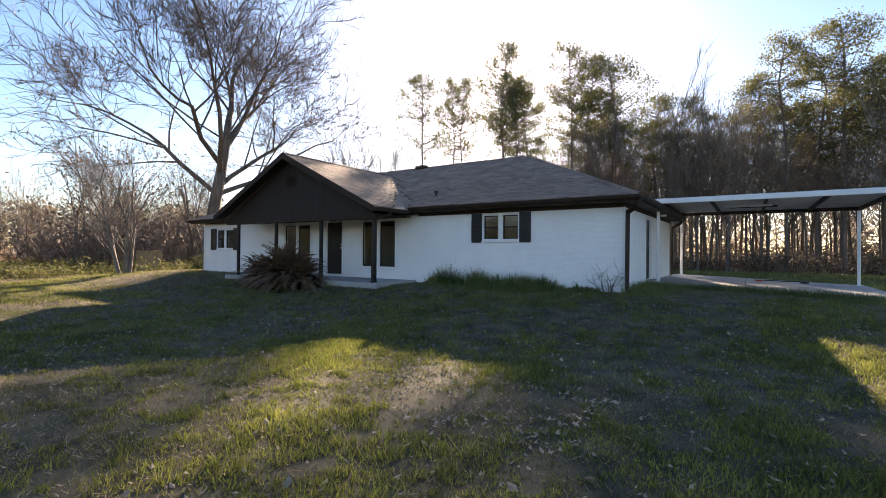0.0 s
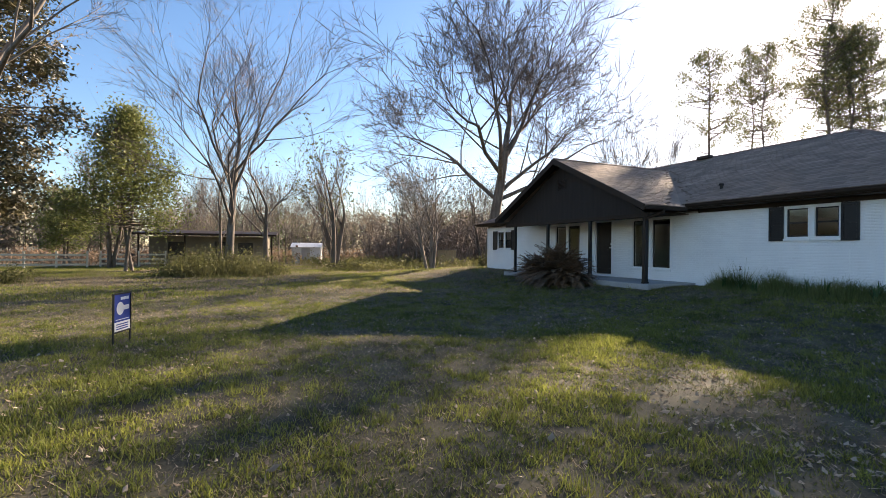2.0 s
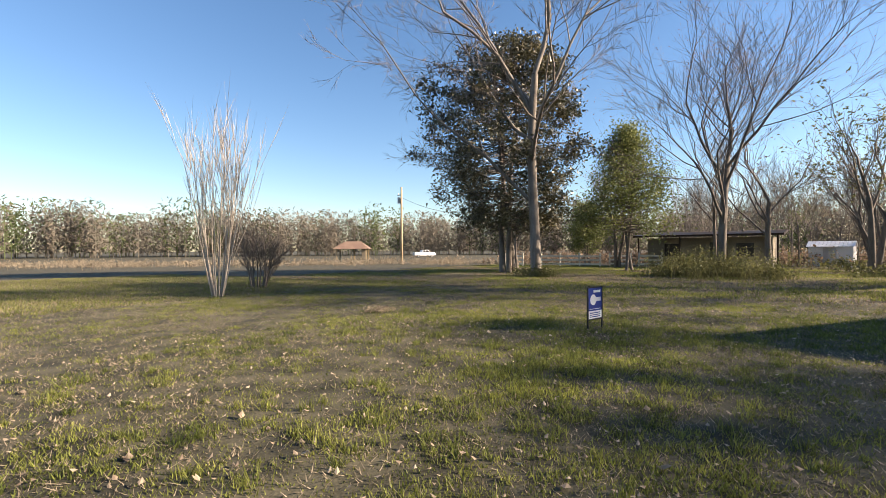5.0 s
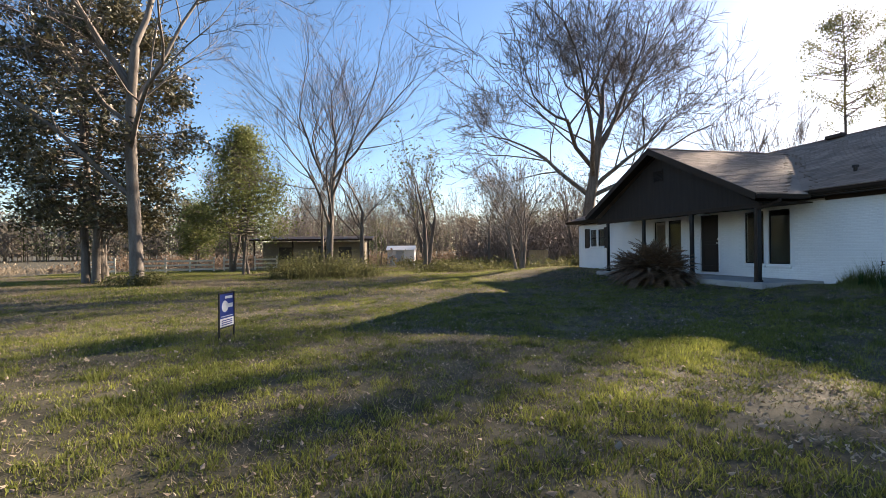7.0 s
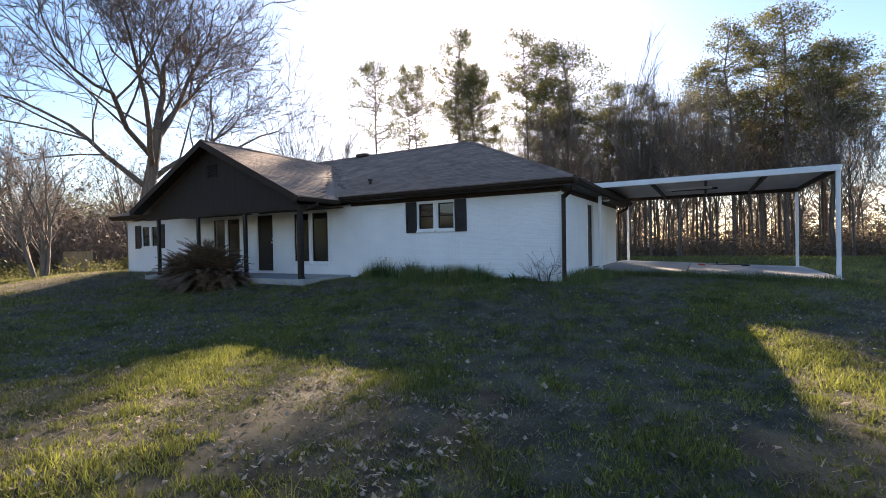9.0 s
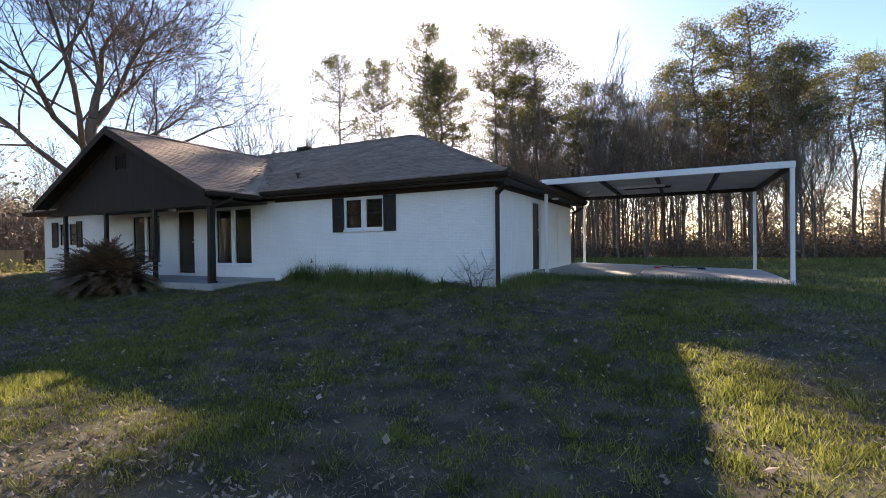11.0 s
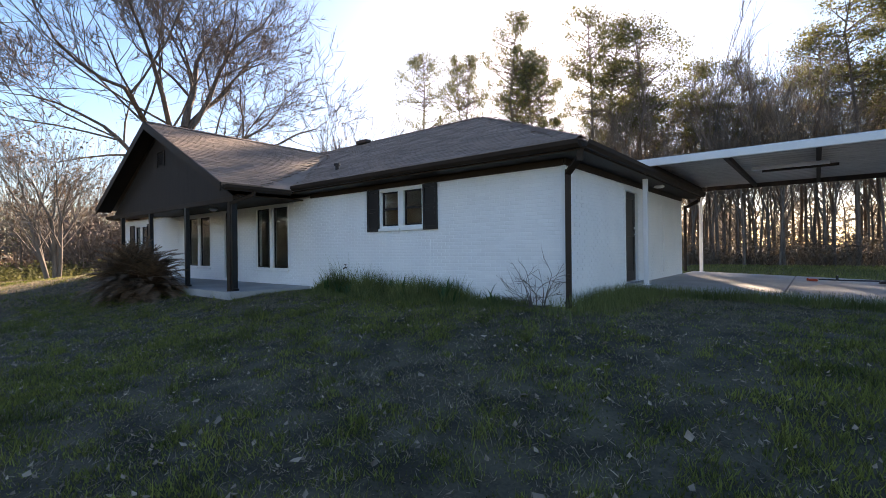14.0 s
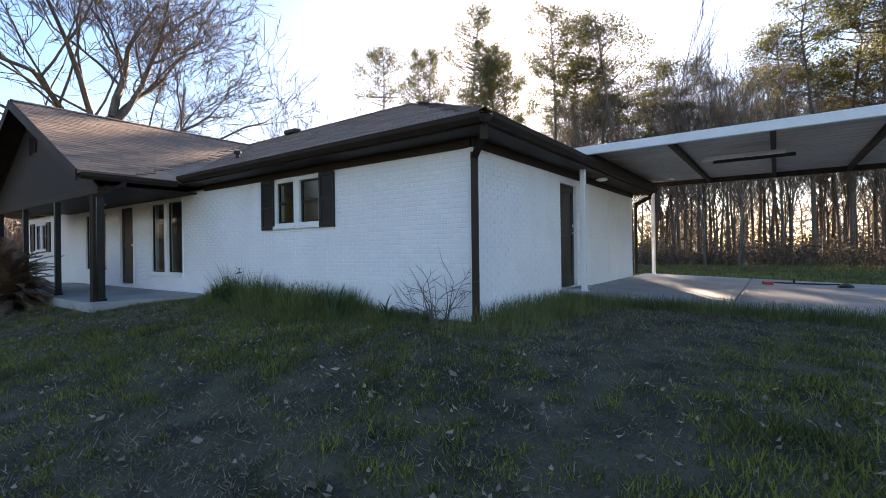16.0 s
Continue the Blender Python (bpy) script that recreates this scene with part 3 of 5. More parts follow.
part("conduit", Shape().tube([(0.012, 5.9, WALL_TOP - 0.25), (0.012, 5.9, 0.3)], [0.01, 0.01], 6), WHITE_TRIM, house)

# ---- trees ----


def grow(wood, twig, tips, p, d, length, r, level, rng, spread, up, kids, wobble=0.16, ratio=0.72, last=5, twig_r=0.006):
    """A limb with wobble and its side limbs. Thick limbs go into wood, thin into twig, ends into tips."""
    if level >= last:
        v = (d + Vector((rng.uniform(-1, 1), rng.uniform(-1, 1), rng.uniform(-1, 1))) * wobble).normalized()
        u = v.cross(Vector((rng.uniform(-1, 1), rng.uniform(-1, 1), rng.uniform(-1, 1)))).normalized() * twig_r
        twig.quad(p - u, p + u, p + v * length)
        tips.append((p + v * length, v))
        return
    pts, rad = [p.copy()], [r]
    n = 4 if level < 2 else 3 if level < 4 else 2
    q, v = p.copy(), d.copy()
    for i in range(n):
        v = (v + Vector((rng.uniform(-1, 1), rng.uniform(-1, 1), rng.uniform(-1, 1))) * wobble * (0.35 if level == 0 else 1.0) + Vector((0, 0, up))).normalized()
        q = q + v * (length / n)
        pts.append(q.copy())
        rad.append(max(twig_r, r * (1 - 0.42 * (i + 1) / n)))
    (wood if level < 3 else twig).tube(pts, rad, 7 if level == 0 else 5 if level < 3 else 3, cap=False)
    for k in range(kids[min(level, len(kids) - 1)]):
        f = 1.0 if k == 0 else rng.uniform(0.35, 1.0)
        i = min(n - 1, int(f * n))
        base = pts[i].lerp(pts[i + 1], f * n - i) if f < 1 else pts[-1]
        side = Vector((rng.uniform(-1, 1), rng.uniform(-1, 1), rng.uniform(-0.5, 0.8)))
        side = (side - v * side.dot(v)).normalized()
        a = spread * rng.uniform(0.6, 1.25) * (0.5 if k == 0 else 1.0) * (1.2 if level < 2 else 1.0)
        nd = (v * math.cos(a) + side * math.sin(a)).normalized()
        grow(wood, twig, tips, base, nd, length * ratio * rng.uniform(0.75, 1.15), rad[-1] * (0.85 if k == 0 else 0.62), level + 1, rng, spread, up, kids, wobble, ratio, last, twig_r)


def leaf_cloud(shape, centres, rng, count, radius, size, flat=0.7, droop=0.0):
    """Many small leaf blades scattered round the centres."""
    for c in centres:
        for _ in range(count):
            o = Vector((rng.gauss(0, 1), rng.gauss(0, 1), rng.gauss(0, flat))) * radius * 0.55
            a = Vector((rng.uniform(-1, 1), rng.uniform(-1, 1), rng.uniform(-0.8, 0.8) - droop)).normalized()
            b = a.cross(Vector((rng.uniform(-1, 1), rng.uniform(-1, 1), rng.uniform(-1, 1)))).normalized()
            s = size * rng.uniform(0.6, 1.3)
            q = Vector(c) + o
            shape.quad(q - b * s * 0.25, q + a * s, q + b * s * 0.25)


def bare_tree(label, at, height, r, seed, fork=0.3, spread=0.5, up=0.04, kids=(4, 4, 4, 4, 4), last=5, lean=(0, 0), twig_mat=None, leaf=None, leaf_n=2, leaf_size=0.12, leaf_r=0.25, stems=1, foot=0.18, ratio=0.72, group="", name="bare_tree", twig_r=0.007, bark=None, wobble=0.13):
    rng = random.Random(seed)
    wood, twig, tips = Shape(), Shape(), []
    lift = height * fork
    for k in range(stems):
        a = rng.uniform(0, 6.28) + k * 2.4
        tilt = 0.0 if stems == 1 else 0.22
        d = Vector((lean[0] + tilt * math.cos(a), lean[1] + tilt * math.sin(a), 1)).normalized()
        p = Vector((foot * math.cos(a), foot * math.sin(a), -0.15)) if stems > 1 else Vector((0, 0, -0.15))
        if stems == 1:
            wood.tube([p, p + Vector((0, 0, 0.25)), p + Vector((0, 0, 0.7))], [r * 1.6, r * 1.25, r * 1.02], 9, cap=False)
        grow(wood, twig, tips, p, d, lift, r, 0, rng, spread, up, kids, wobble, ratio, last, twig_r)
    top = max(t[0].z for t in tips)
    k = height / top
    for s in (wood, twig):
        s.v = [(x * k, y * k, z * k) for x, y, z in s.v]
    tree = thing(name, label, "tree", group, at=(at[0], at[1], land(*at)))
    trunk = part("trunk", wood, bark or BARK, tree, smooth=True)
    part("crown", twig, twig_mat or TWIG, tree)
    if leaf:
        lv = Shape()
        pts = [t[0] * k for t in tips]
        rng.shuffle(pts)
        leaf_cloud(lv, pts[:1600], rng, leaf_n, leaf_r, leaf_size)
        part("leaves", lv, leaf, tree)
    return tree


def pine(label, at, height, seed, crown_from=0.55, width=2.6, clumps=60, r=0.2, leaf=None):
    rng = random.Random(seed)
    wood, lv = Shape(), Shape()
    pts = [Vector((0.12 * i * rng.uniform(-1, 1), 0.12 * i * rng.uniform(-1, 1), -0.2 + (height - 0.6) * i / 6)) for i in range(7)]
    wood.tube(pts, [r * (1 - 0.13 * i) for i in range(7)], 7, cap=False)
    centres = []
    for b in range(clumps):
        g = rng.random() ** 0.85
        f = crown_from + (0.99 - crown_from) * g
        i = min(5, int(f * 6))
        base = pts[i].lerp(pts[i + 1], min(1, f * 6 - i))
        a = 2.4 * b + rng.uniform(-0.5, 0.5)
        reach = width * rng.uniform(0.55, 1.15) * math.sin(math.pi * min(0.96, 0.22 + 0.74 * g)) ** 0.8 + 0.25
        e = base + Vector((math.cos(a) * reach, math.sin(a) * reach, reach * rng.uniform(0.05, 0.55)))
        mid = base.lerp(e, 0.5) - Vector((0, 0, rng.uniform(0.0, 0.2)))
        wood.tube([base, mid, e], [0.05, 0.035, 0.012], 4, cap=False)
        centres += [e, mid.lerp(e, rng.uniform(0.4, 0.7)), e + Vector((rng.uniform(-0.5, 0.5), rng.uniform(-0.5, 0.5), rng.uniform(-0.1, 0.35)))]
    for _ in range(7):
        z = rng.uniform(0.2, crown_from) * height
        a = rng.uniform(0, 6.28)
        i = min(5, int(z / height * 6))
        b = pts[i].lerp(pts[i + 1], z / height * 6 - i)
        wood.tube([b, b + Vector((math.cos(a), math.sin(a), 0.1)) * rng.uniform(0.4, 1.3)], [0.025, 0.008], 3, cap=False)
    leaf_cloud(lv, centres, rng, 40, 0.66, 0.20, 0.55)
    tree = thing("pine_tree", label, "tree", "pine wood behind the house", at=(at[0], at[1], land(*at)))
    part("trunk", wood, PINE_BARK, tree, smooth=True)
    part("crown", lv, leaf or PINE_LEAF, tree)
    return tree


def put(tree, x, y, turn, size=1.0, wide=1.0):
    m = pose(x, y, land(x, y), 0, 0, turn)
    t = copy_thing(tree, m)
    t.scale = (size * wide, size * wide, size)
    return t


# great bare tree left of the house, with a nest in it
big_tree = bare_tree("tall bare spreading tree with grey bark and fine twigs", (-27.2, 4.2), 24.0, 0.37, 5, fork=0.28, spread=0.80, up=0.035, kids=(8, 5, 4, 4, 4, 6), last=6, ratio=0.70, wobble=0.2, twig_r=0.012)
bare_tree("slim many-stemmed tree with a few withered reddish leaves", (-25.5, -1.3), 8.6, 0.075, 11, fork=0.25, spread=0.5, up=0.03, kids=(4, 4, 4, 5), last=4, stems=6, leaf=BROWN_LEAF, leaf_n=1, leaf_size=0.15, twig_mat=PALE_TWIG, bark=PALE_BARK)
bare_tree("bare tree with reddish buds and a low fork", (-26.4, -13.6), 18.5, 0.27, 21, fork=0.36, spread=0.60, up=0.05, kids=(8, 5, 4, 4, 7), last=5, stems=1, leaf=RED_BUD, leaf_n=1, leaf_size=0.09, leaf_r=0.15, wobble=0.18)
bare_tree("small tree with sparse dark leaves", (-35.0, -6.1), 12.5, 0.14, 31, fork=0.25, spread=0.55, kids=(4, 4, 4, 4), last=4, stems=2, leaf=OLIVE_LEAF, leaf_n=2, leaf_size=0.24)
bare_tree("small tree with brown withered leaves", (-33.9, -11.2), 11.0, 0.14, 41, fork=0.28, spread=0.6, kids=(5, 4, 4, 5), last=4, leaf=BROWN_LEAF, leaf_n=1, leaf_size=0.17, wobble=0.2)
oak = bare_tree("tall bare oak with a pale thick trunk", (-21.7, -22.5), 25.0, 0.42, 53, fork=0.58, spread=0.72, up=0.03, kids=(7, 5, 4, 4, 4, 5), last=6, ratio=0.62, wobble=0.2, bark=PALE_BARK, twig_r=0.009)
bare_tree("clump of tall pale upright bare stems", (-5.5, -27.3), 7.6, 0.035, 61, fork=0.45, spread=0.16, up=0.10, kids=(3, 3, 5), last=3, stems=16, twig_mat=PALE_TWIG, bark=PALE_TWIG, name="bare_shrub", twig_r=0.008)
bare_tree("leafless brown twiggy shrub", (-8.8, -29.8), 2.9, 0.03, 62, fork=0.3, spread=0.5, kids=(4, 4, 5), last=3, stems=12, name="bare_shrub", twig_r=0.006)


def leafy_tree(label, at, height, width, seed, leaf, clumps, per, size, trunk_r, low=0.12, stems=1, cone=False, name="evergreen_tree", clump_r=0.8):
    rng = random.Random(seed)
    wood, lv, centres = Shape(), Shape(), []
    tops = []
    for k in range(stems):
        a = 2.4 * k
        base = Vector((0.35 * math.cos(a), 0.35 * math.sin(a), -0.15)) if stems > 1 else Vector((0, 0, -0.15))
        top = Vector((rng.uniform(-0.6, 0.6) * stems, rng.uniform(-0.6, 0.6) * stems, height * 0.9))
        pts = [base.lerp(top, i / 5) + Vector((rng.uniform(-0.15, 0.15), rng.uniform(-0.15, 0.15), 0)) for i in range(6)]
        wood.tube(pts, [trunk_r * (1 - 0.16 * i) for i in range(6)], 7, cap=False)
        tops.append(pts)
    for _ in range(clumps):
        f = low + (1 - low) * rng.random()
        g = (f - low) / (1 - low)
        prof = (1 - g) ** 0.8 + 0.05 if cone else (math.sin(math.pi * min(0.98, 0.12 + 0.86 * g)) ** 0.6)
        a = rng.uniform(0, 6.28)
        reach = width * prof * (0.35 + 0.65 * rng.random() ** 0.5) * (0.9 + 0.55 * noise.noise(Vector((math.cos(a) * 1.5, math.sin(a) * 1.5, f * 4 + seed))))
        pts = rng.choice(tops)
        z = f * height
        i = min(4, int(f / 0.9 * 5))
        b = pts[i].lerp(pts[i + 1], min(1, f / 0.9 * 5 - i))
        e = Vector((math.cos(a) * reach, math.sin(a) * reach, z + rng.uniform(-0.3, 0.3)))
        wood.tube([b, b.lerp(e, 0.5) - Vector((0, 0, 0.1)), e], [0.04, 0.025, 0.01], 4, cap=False)
        centres.append(e)
    leaf_cloud(lv, centres, rng, per, clump_r, size, 0.75)
    tree = thing(name, label, "tree", at=(at[0], at[1], land(*at)))
    part("trunk", wood, BARK, tree, smooth=True)
    part("crown", lv, leaf, tree)
    return tree


leafy_tree("large magnolia with dark glossy leaves down to the ground", (-24.5, -25.6), 15.0, 6.1, 71, MAGNOLIA_LEAF, 520, 70, 0.24, 0.22, low=0.20, stems=3, name="magnolia_tree", clump_r=0.62)
leafy_tree("green feathery cedar with two slim trunks", (-31.5, -19.5), 10.0, 3.9, 72, CEDAR_LEAF, 300, 60, 0.20, 0.12, low=0.28, stems=2, cone=True, name="cedar_tree", clump_r=0.85)
leafy_tree("young green cedar among bare trees", (-42.0, -25.6), 6.0, 2.0, 73, CEDAR_LEAF, 110, 70, 0.22, 0.10, low=0.3, stems=2, name="cedar_tree", clump_r=0.6)
for i, (x, y, h, seed) in enumerate(((-36.5, -14.4, 11, 81), (-37.9, -21.8, 10, 82), (-32.6, -28.7, 7, 83), (-43.9, -4.1, 12, 84), (-40.6, 1.5, 9, 85), (-39.2, 10.2, 11, 86), (-47.7, 4.3, 13, 87), (-34.3, 15.9, 9, 88))):
    bare_tree("slender bare tree at the wood's edge", (x, y), h, 0.13, seed, fork=0.3, spread=0.45, kids=(4, 4, 4, 6), last=4, stems=1 + i % 2, group="bare trees at the edge", leaf=(None, BROWN_LEAF, OLIVE_LEAF)[i % 3], leaf_n=1, leaf_size=0.16)

# ---- pine wood behind the house ----
pines = [pine("tall pine with a dark crown and bare trunk", (14, 50), 20, 101, 0.58, 3.1, 56, 0.21), pine("tall pine with a dark crown and bare trunk", (19, 49), 20, 102, 0.52, 3.5, 66, 0.24), pine("tall slim pine with an open crown", (27, 50), 20, 103, 0.56, 2.7, 34, 0.16), pine("slim pine with a high crown", (33, 48), 20, 104, 0.66, 2.3, 32, 0.15)]
spindly = [bare_tree("slender leafless tree in the pine wood", (0, 60 + 3 * i), 16, 0.12, 111 + i, fork=0.45, spread=0.36, up=0.06, kids=(5, 4, 4, 7), last=4, group="leafless trees in the wood", twig_r=0.014) for i in range(3)]
rusty = bare_tree("tree still holding withered brown leaves", (0, 66), 15, 0.13, 121, fork=0.34, spread=0.46, up=0.05, kids=(6, 4, 4, 5), last=4, group="leafless trees in the wood", leaf=WOOD_LEAF, leaf_n=2, leaf_size=0.20, leaf_r=0.8, twig_r=0.014)
rng = random.Random(7)
for k, x, y, h, wide in ((1, -25.7, 26.2, 20.8, 0.66), (1, -22.1, 28.2, 20.2, 0.52), (1, -23.7, 28.9, 20.3, 0.50), (1, -18.4, 30.2, 23.8, 0.58), (1, -17.6, 31.5, 20.5, 0.68), (0, -19.3, 35.5, 21.5, 0.75), (0, -21.4, 36.5, 22.0, 0.7), (1, -19.2, 37.4, 20.8, 0.75),
                         (3, -15.6, 33.0, 14.0, 0.8), (0, -14.0, 37.5, 15.5, 0.8), (0, -12.2, 33.6, 23.2, 0.74), (1, -11.2, 35.8, 22.0, 0.8), (1, -8.6, 34.8, 22.0, 0.85), (0, -10.6, 37.0, 19.5, 1.0), (0, 5.3, 36.2, 20.5, 0.85), (1, 9.0, 35.8, 21.4, 0.85), (0, 7.4, 37.2, 19.0, 1.0), (0, 12.1, 35.2, 17.2, 0.85), (3, 3.0, 37.5, 18.0, 1.0), (1, 26.0, 36.0, 16.5, 1.0), (0, 31.0, 36.0, 17.5, 1.0)):
    put(pines[k], x, y, rng.uniform(0, 360), h / 20, wide)
n = 0
while n < 170:
    x, y = rng.uniform(-15, 46), rng.uniform(33.5, 49)
    y -= 0.22 * max(0.0, x - 8)
    if 13.5 < x < 31 and y < 42:
        continue
    kind = rng.random()
    h = rng.uniform(13.0, 18.5)
    if kind < 0.15:
        put(pines[rng.randrange(4)], x, y, rng.uniform(0, 360), h / 20)
    elif kind < 0.60:
        put(spindly[n % 3], x, y, rng.uniform(0, 360), h / 16)
    else:
        put(rusty, x, y, rng.uniform(0, 360), h / 15)
    n += 1
for i in range(15):
    put((rusty, rusty, spindly[0], pines[3])[i % 4], rng.uniform(-17, -4), rng.uniform(36.5, 47), rng.uniform(0, 360), (1.08, 1.0, 1.05, 0.85)[i % 4] * rng.uniform(0.95, 1.12))
for x, y, h in ((-29.2, 18.3, 14.2), (-28.0, 19.6, 15.3), (-26.7, 21.0, 14.8), (-3.1, 36.0, 22.0), (-0.4, 36.6, 17.5), (-25.2, 20.6, 14.6), (22.0, 33.5, 16.5), (-1.5, 38.5, 19.0)):
    put(spindly[n % 3], x, y, rng.uniform(0, 360), h / 16)
    n += 1
for i in range(84):
    x, y = rng.uniform(-70, -43), rng.uniform(-20, 38)
    put((spindly + [rusty])[i % 4], x, y, rng.uniform(0, 360), rng.uniform(0.5, 0.85))


def brush(name, label, seed, spots, per, size, mat, reach=0.8):
    """A tangle of twigs and leaves as one sheet of undergrowth."""
    r2 = random.Random(seed)
    s = Shape()
    for x, y, h in spots:
        z = land(x, y)
        for _ in range(per):
            b = Vector((x + r2.gauss(0, reach), y + r2.gauss(0, reach), z))
            d = Vector((r2.uniform(-0.6, 0.6), r2.uniform(-0.6, 0.6), 1)).normalized()
            l = h * r2.uniform(0.35, 1.0)
            wd = d.cross(Vector((r2.uniform(-1, 1), r2.uniform(-1, 1), 0.1))).normalized() * size * 0.12
            s.quad(b - wd, b + wd, b + d * l)
            for _ in range(3):
                c = b + d * l * r2.uniform(0.3, 1.0)
                a = Vector((r2.uniform(-1, 1), r2.uniform(-1, 1), r2.uniform(-0.4, 1))).normalized()
                u = a.cross(Vector((r2.uniform(-1, 1), r2.uniform(-1, 1), r2.uniform(-1, 1)))).normalized()
                k = size * r2.uniform(0.6, 1.4)
                s.quad(c, c + a * k * 0.5 + u * k * 0.3, c + a * k, c + a * k * 0.5 - u * k * 0.3)
    return tagged(part(name, s, mat), label, "undergrowth", kind="stuff")


r3 = random.Random(9)
brush("thicket", "tall grey-brown leafless thicket behind the bare tree", 14, [(r3.uniform(-63, -39), r3.uniform(4, 41), r3.uniform(4.0, 9.5)) for _ in range(230)], 26, 0.34, TWIG, 1.3)
brush("shrub_thicket", "olive and yellow-green bushes past the far end of the house", 15, [(-25.7 + r3.gauss(0, 1.6), 6.6 + r3.gauss(0, 2.5), r3.uniform(0.9, 2.0)) for _ in range(40)], 46, 0.13, OLIVE_LEAF, 0.5)
brush("undergrowth", "brown leafless undergrowth at the foot of the pine wood", 1, [(r3.uniform(-34, 46), r3.uniform(33.5, 40), r3.uniform(0.8, 3.2)) for _ in range(330)], 24, 0.22, THICKET, 0.9)
brush("undergrowth", "taller dark thicket deep in the pine wood", 8, [(r3.uniform(-30, 46), r3.uniform(42, 50), r3.uniform(2.0, 4.5)) for _ in range(220)], 20, 0.26, THICKET, 1.0)
brush("undergrowth", "olive and brown brush along the field's edge", 2, [(r3.uniform(-44, -28), r3.uniform(-7, 14), r3.uniform(0.4, 1.3)) for _ in range(150)], 26, 0.16, OLIVE_LEAF, 0.8)
brush("undergrowth", "tangled brown brush behind the lawn", 3, [(r3.uniform(-78, -46), r3.uniform(-40, 37), r3.uniform(0.8, 2.8)) for _ in range(300)], 22, 0.28, BROWN_LEAF, 1.3)
brush("shrub_thicket", "low dark tangled bushes round the forked tree", 4, [(-25.4 + r3.gauss(0, 1.0), -14.5 + r3.gauss(0, 1.9), r3.uniform(0.9, 2.1)) for _ in range(38)], 60, 0.11, OLIVE_LEAF, 0.45)
brush("shrub_thicket", "leafy suckers round the oak's foot", 5, [(-21.2 + r3.gauss(0, 0.5), -22.2 + r3.gauss(0, 0.8), r3.uniform(0.5, 1.0)) for _ in range(12)], 40, 0.10, OLIVE_LEAF, 0.3)
brush("dry_weeds", "band of dry brown weeds along the far field", 6, [(-47.7 + 33.7 * u + r3.gauss(0, 5), -35.5 - 63.5 * u + r3.gauss(0, 2), r3.uniform(0.5, 1.3)) for u in np.linspace(0, 1, 170)], 26, 0.18, DRY_GRASS, 1.1)

# ---- far woods ----


def far_wood(name, label, seed, mat, count, lo, hi, tall, d0=170, d1=230):
    r2 = random.Random(seed)
    s = Shape()
    for _ in range(count):
        a, d = radians(r2.uniform(lo, hi)), r2.uniform(d0, d1)
        x, y = -math.sin(a) * d, math.cos(a) * d - 15
        h = tall * r2.uniform(0.6, 1.1)
        z = land(x, y)
        s.tube([(x, y, z - 0.2), (x, y, z + h * 0.85)], [0.14, 0.05], 3, cap=False)
        w = h * r2.uniform(0.18, 0.32)
        for _ in range(135):
            f = r2.uniform(0.12, 1.0)
            c = Vector((x + r2.gauss(0, w * 0.5), y + r2.gauss(0, w * 0.5), z + h * f))
            u = Vector((r2.uniform(-1, 1), r2.uniform(-1, 1), r2.uniform(-1, 1))).normalized() * r2.uniform(0.5, 1.1)
            v = u.cross(Vector((r2.uniform(-1, 1), r2.uniform(-1, 1), r2.uniform(-1, 1)))).normalized() * r2.uniform(0.2, 0.6)
            s.quad(c - u, c + v, c + u)
    return tagged(part(name, s, mat), label, "woods", kind="stuff")


far_wood("far_woods", "distant grey leafless woods beyond the field", 1, FAR_TWIG, 760, 57, 180, 17.0)
far_wood("far_woods", "distant green pines in the far woods", 2, FAR_PINE, 170, 62, 180, 19.0)
far_wood("far_woods", "grey leafless woods behind the house", 3, FAR_TWIG, 300, -60, 62, 13, 120, 170)

# ---- buildings and things in the distance ----
cabin = thing("low_house", "low brown house with a flat dark roof behind the bushes", "house", at=(-43.3, -15.2, land(-43.3, -15.2)), turn=85)
part("wall", wall_with_holes("x", -4.6, 4.6, -0.2, 2.5, -2.0, -1.8, [(-3.2, 0.9, -2.0, 2.0), (0.3, 0.2, 1.2, 2.1), (2.2, 0.9, 3.4, 2.0)]), TAN_WALL, cabin)
for b in ((-4.6, -1.8, -0.2, -4.4, 4, 2.5), (4.4, -1.8, -0.2, 4.6, 4, 2.5), (-4.4, 3.8, -0.2, 4.4, 4, 2.5)):
    part("wall", Shape().box(*b), TAN_WALL, cabin)
part("roof", Shape().prism([(-5.4, -3.6, 2.55), (5.4, -3.6, 2.55), (5.4, -3.6, 2.72), (-5.4, -3.6, 2.72)], (0, 8.2, 0.5)), DARK_TRIM, cabin, "flat dark roof")
part("door", Shape().box(0.32, -1.95, 0.2, 1.18, -1.9, 2.08), DOOR_DARK, cabin)
for x in (-3.2, 2.2):
    part("window", Shape().box(x, -1.93, 0.9, x + 1.2, -1.9, 2.0), DOOR_DARK, cabin)
for x in (-5.0, -1.7, 1.7, 5.0):
    part("post", Shape().box(x - 0.06, -3.4, -0.3, x + 0.06, -3.28, 2.56), DARK_TRIM, cabin)

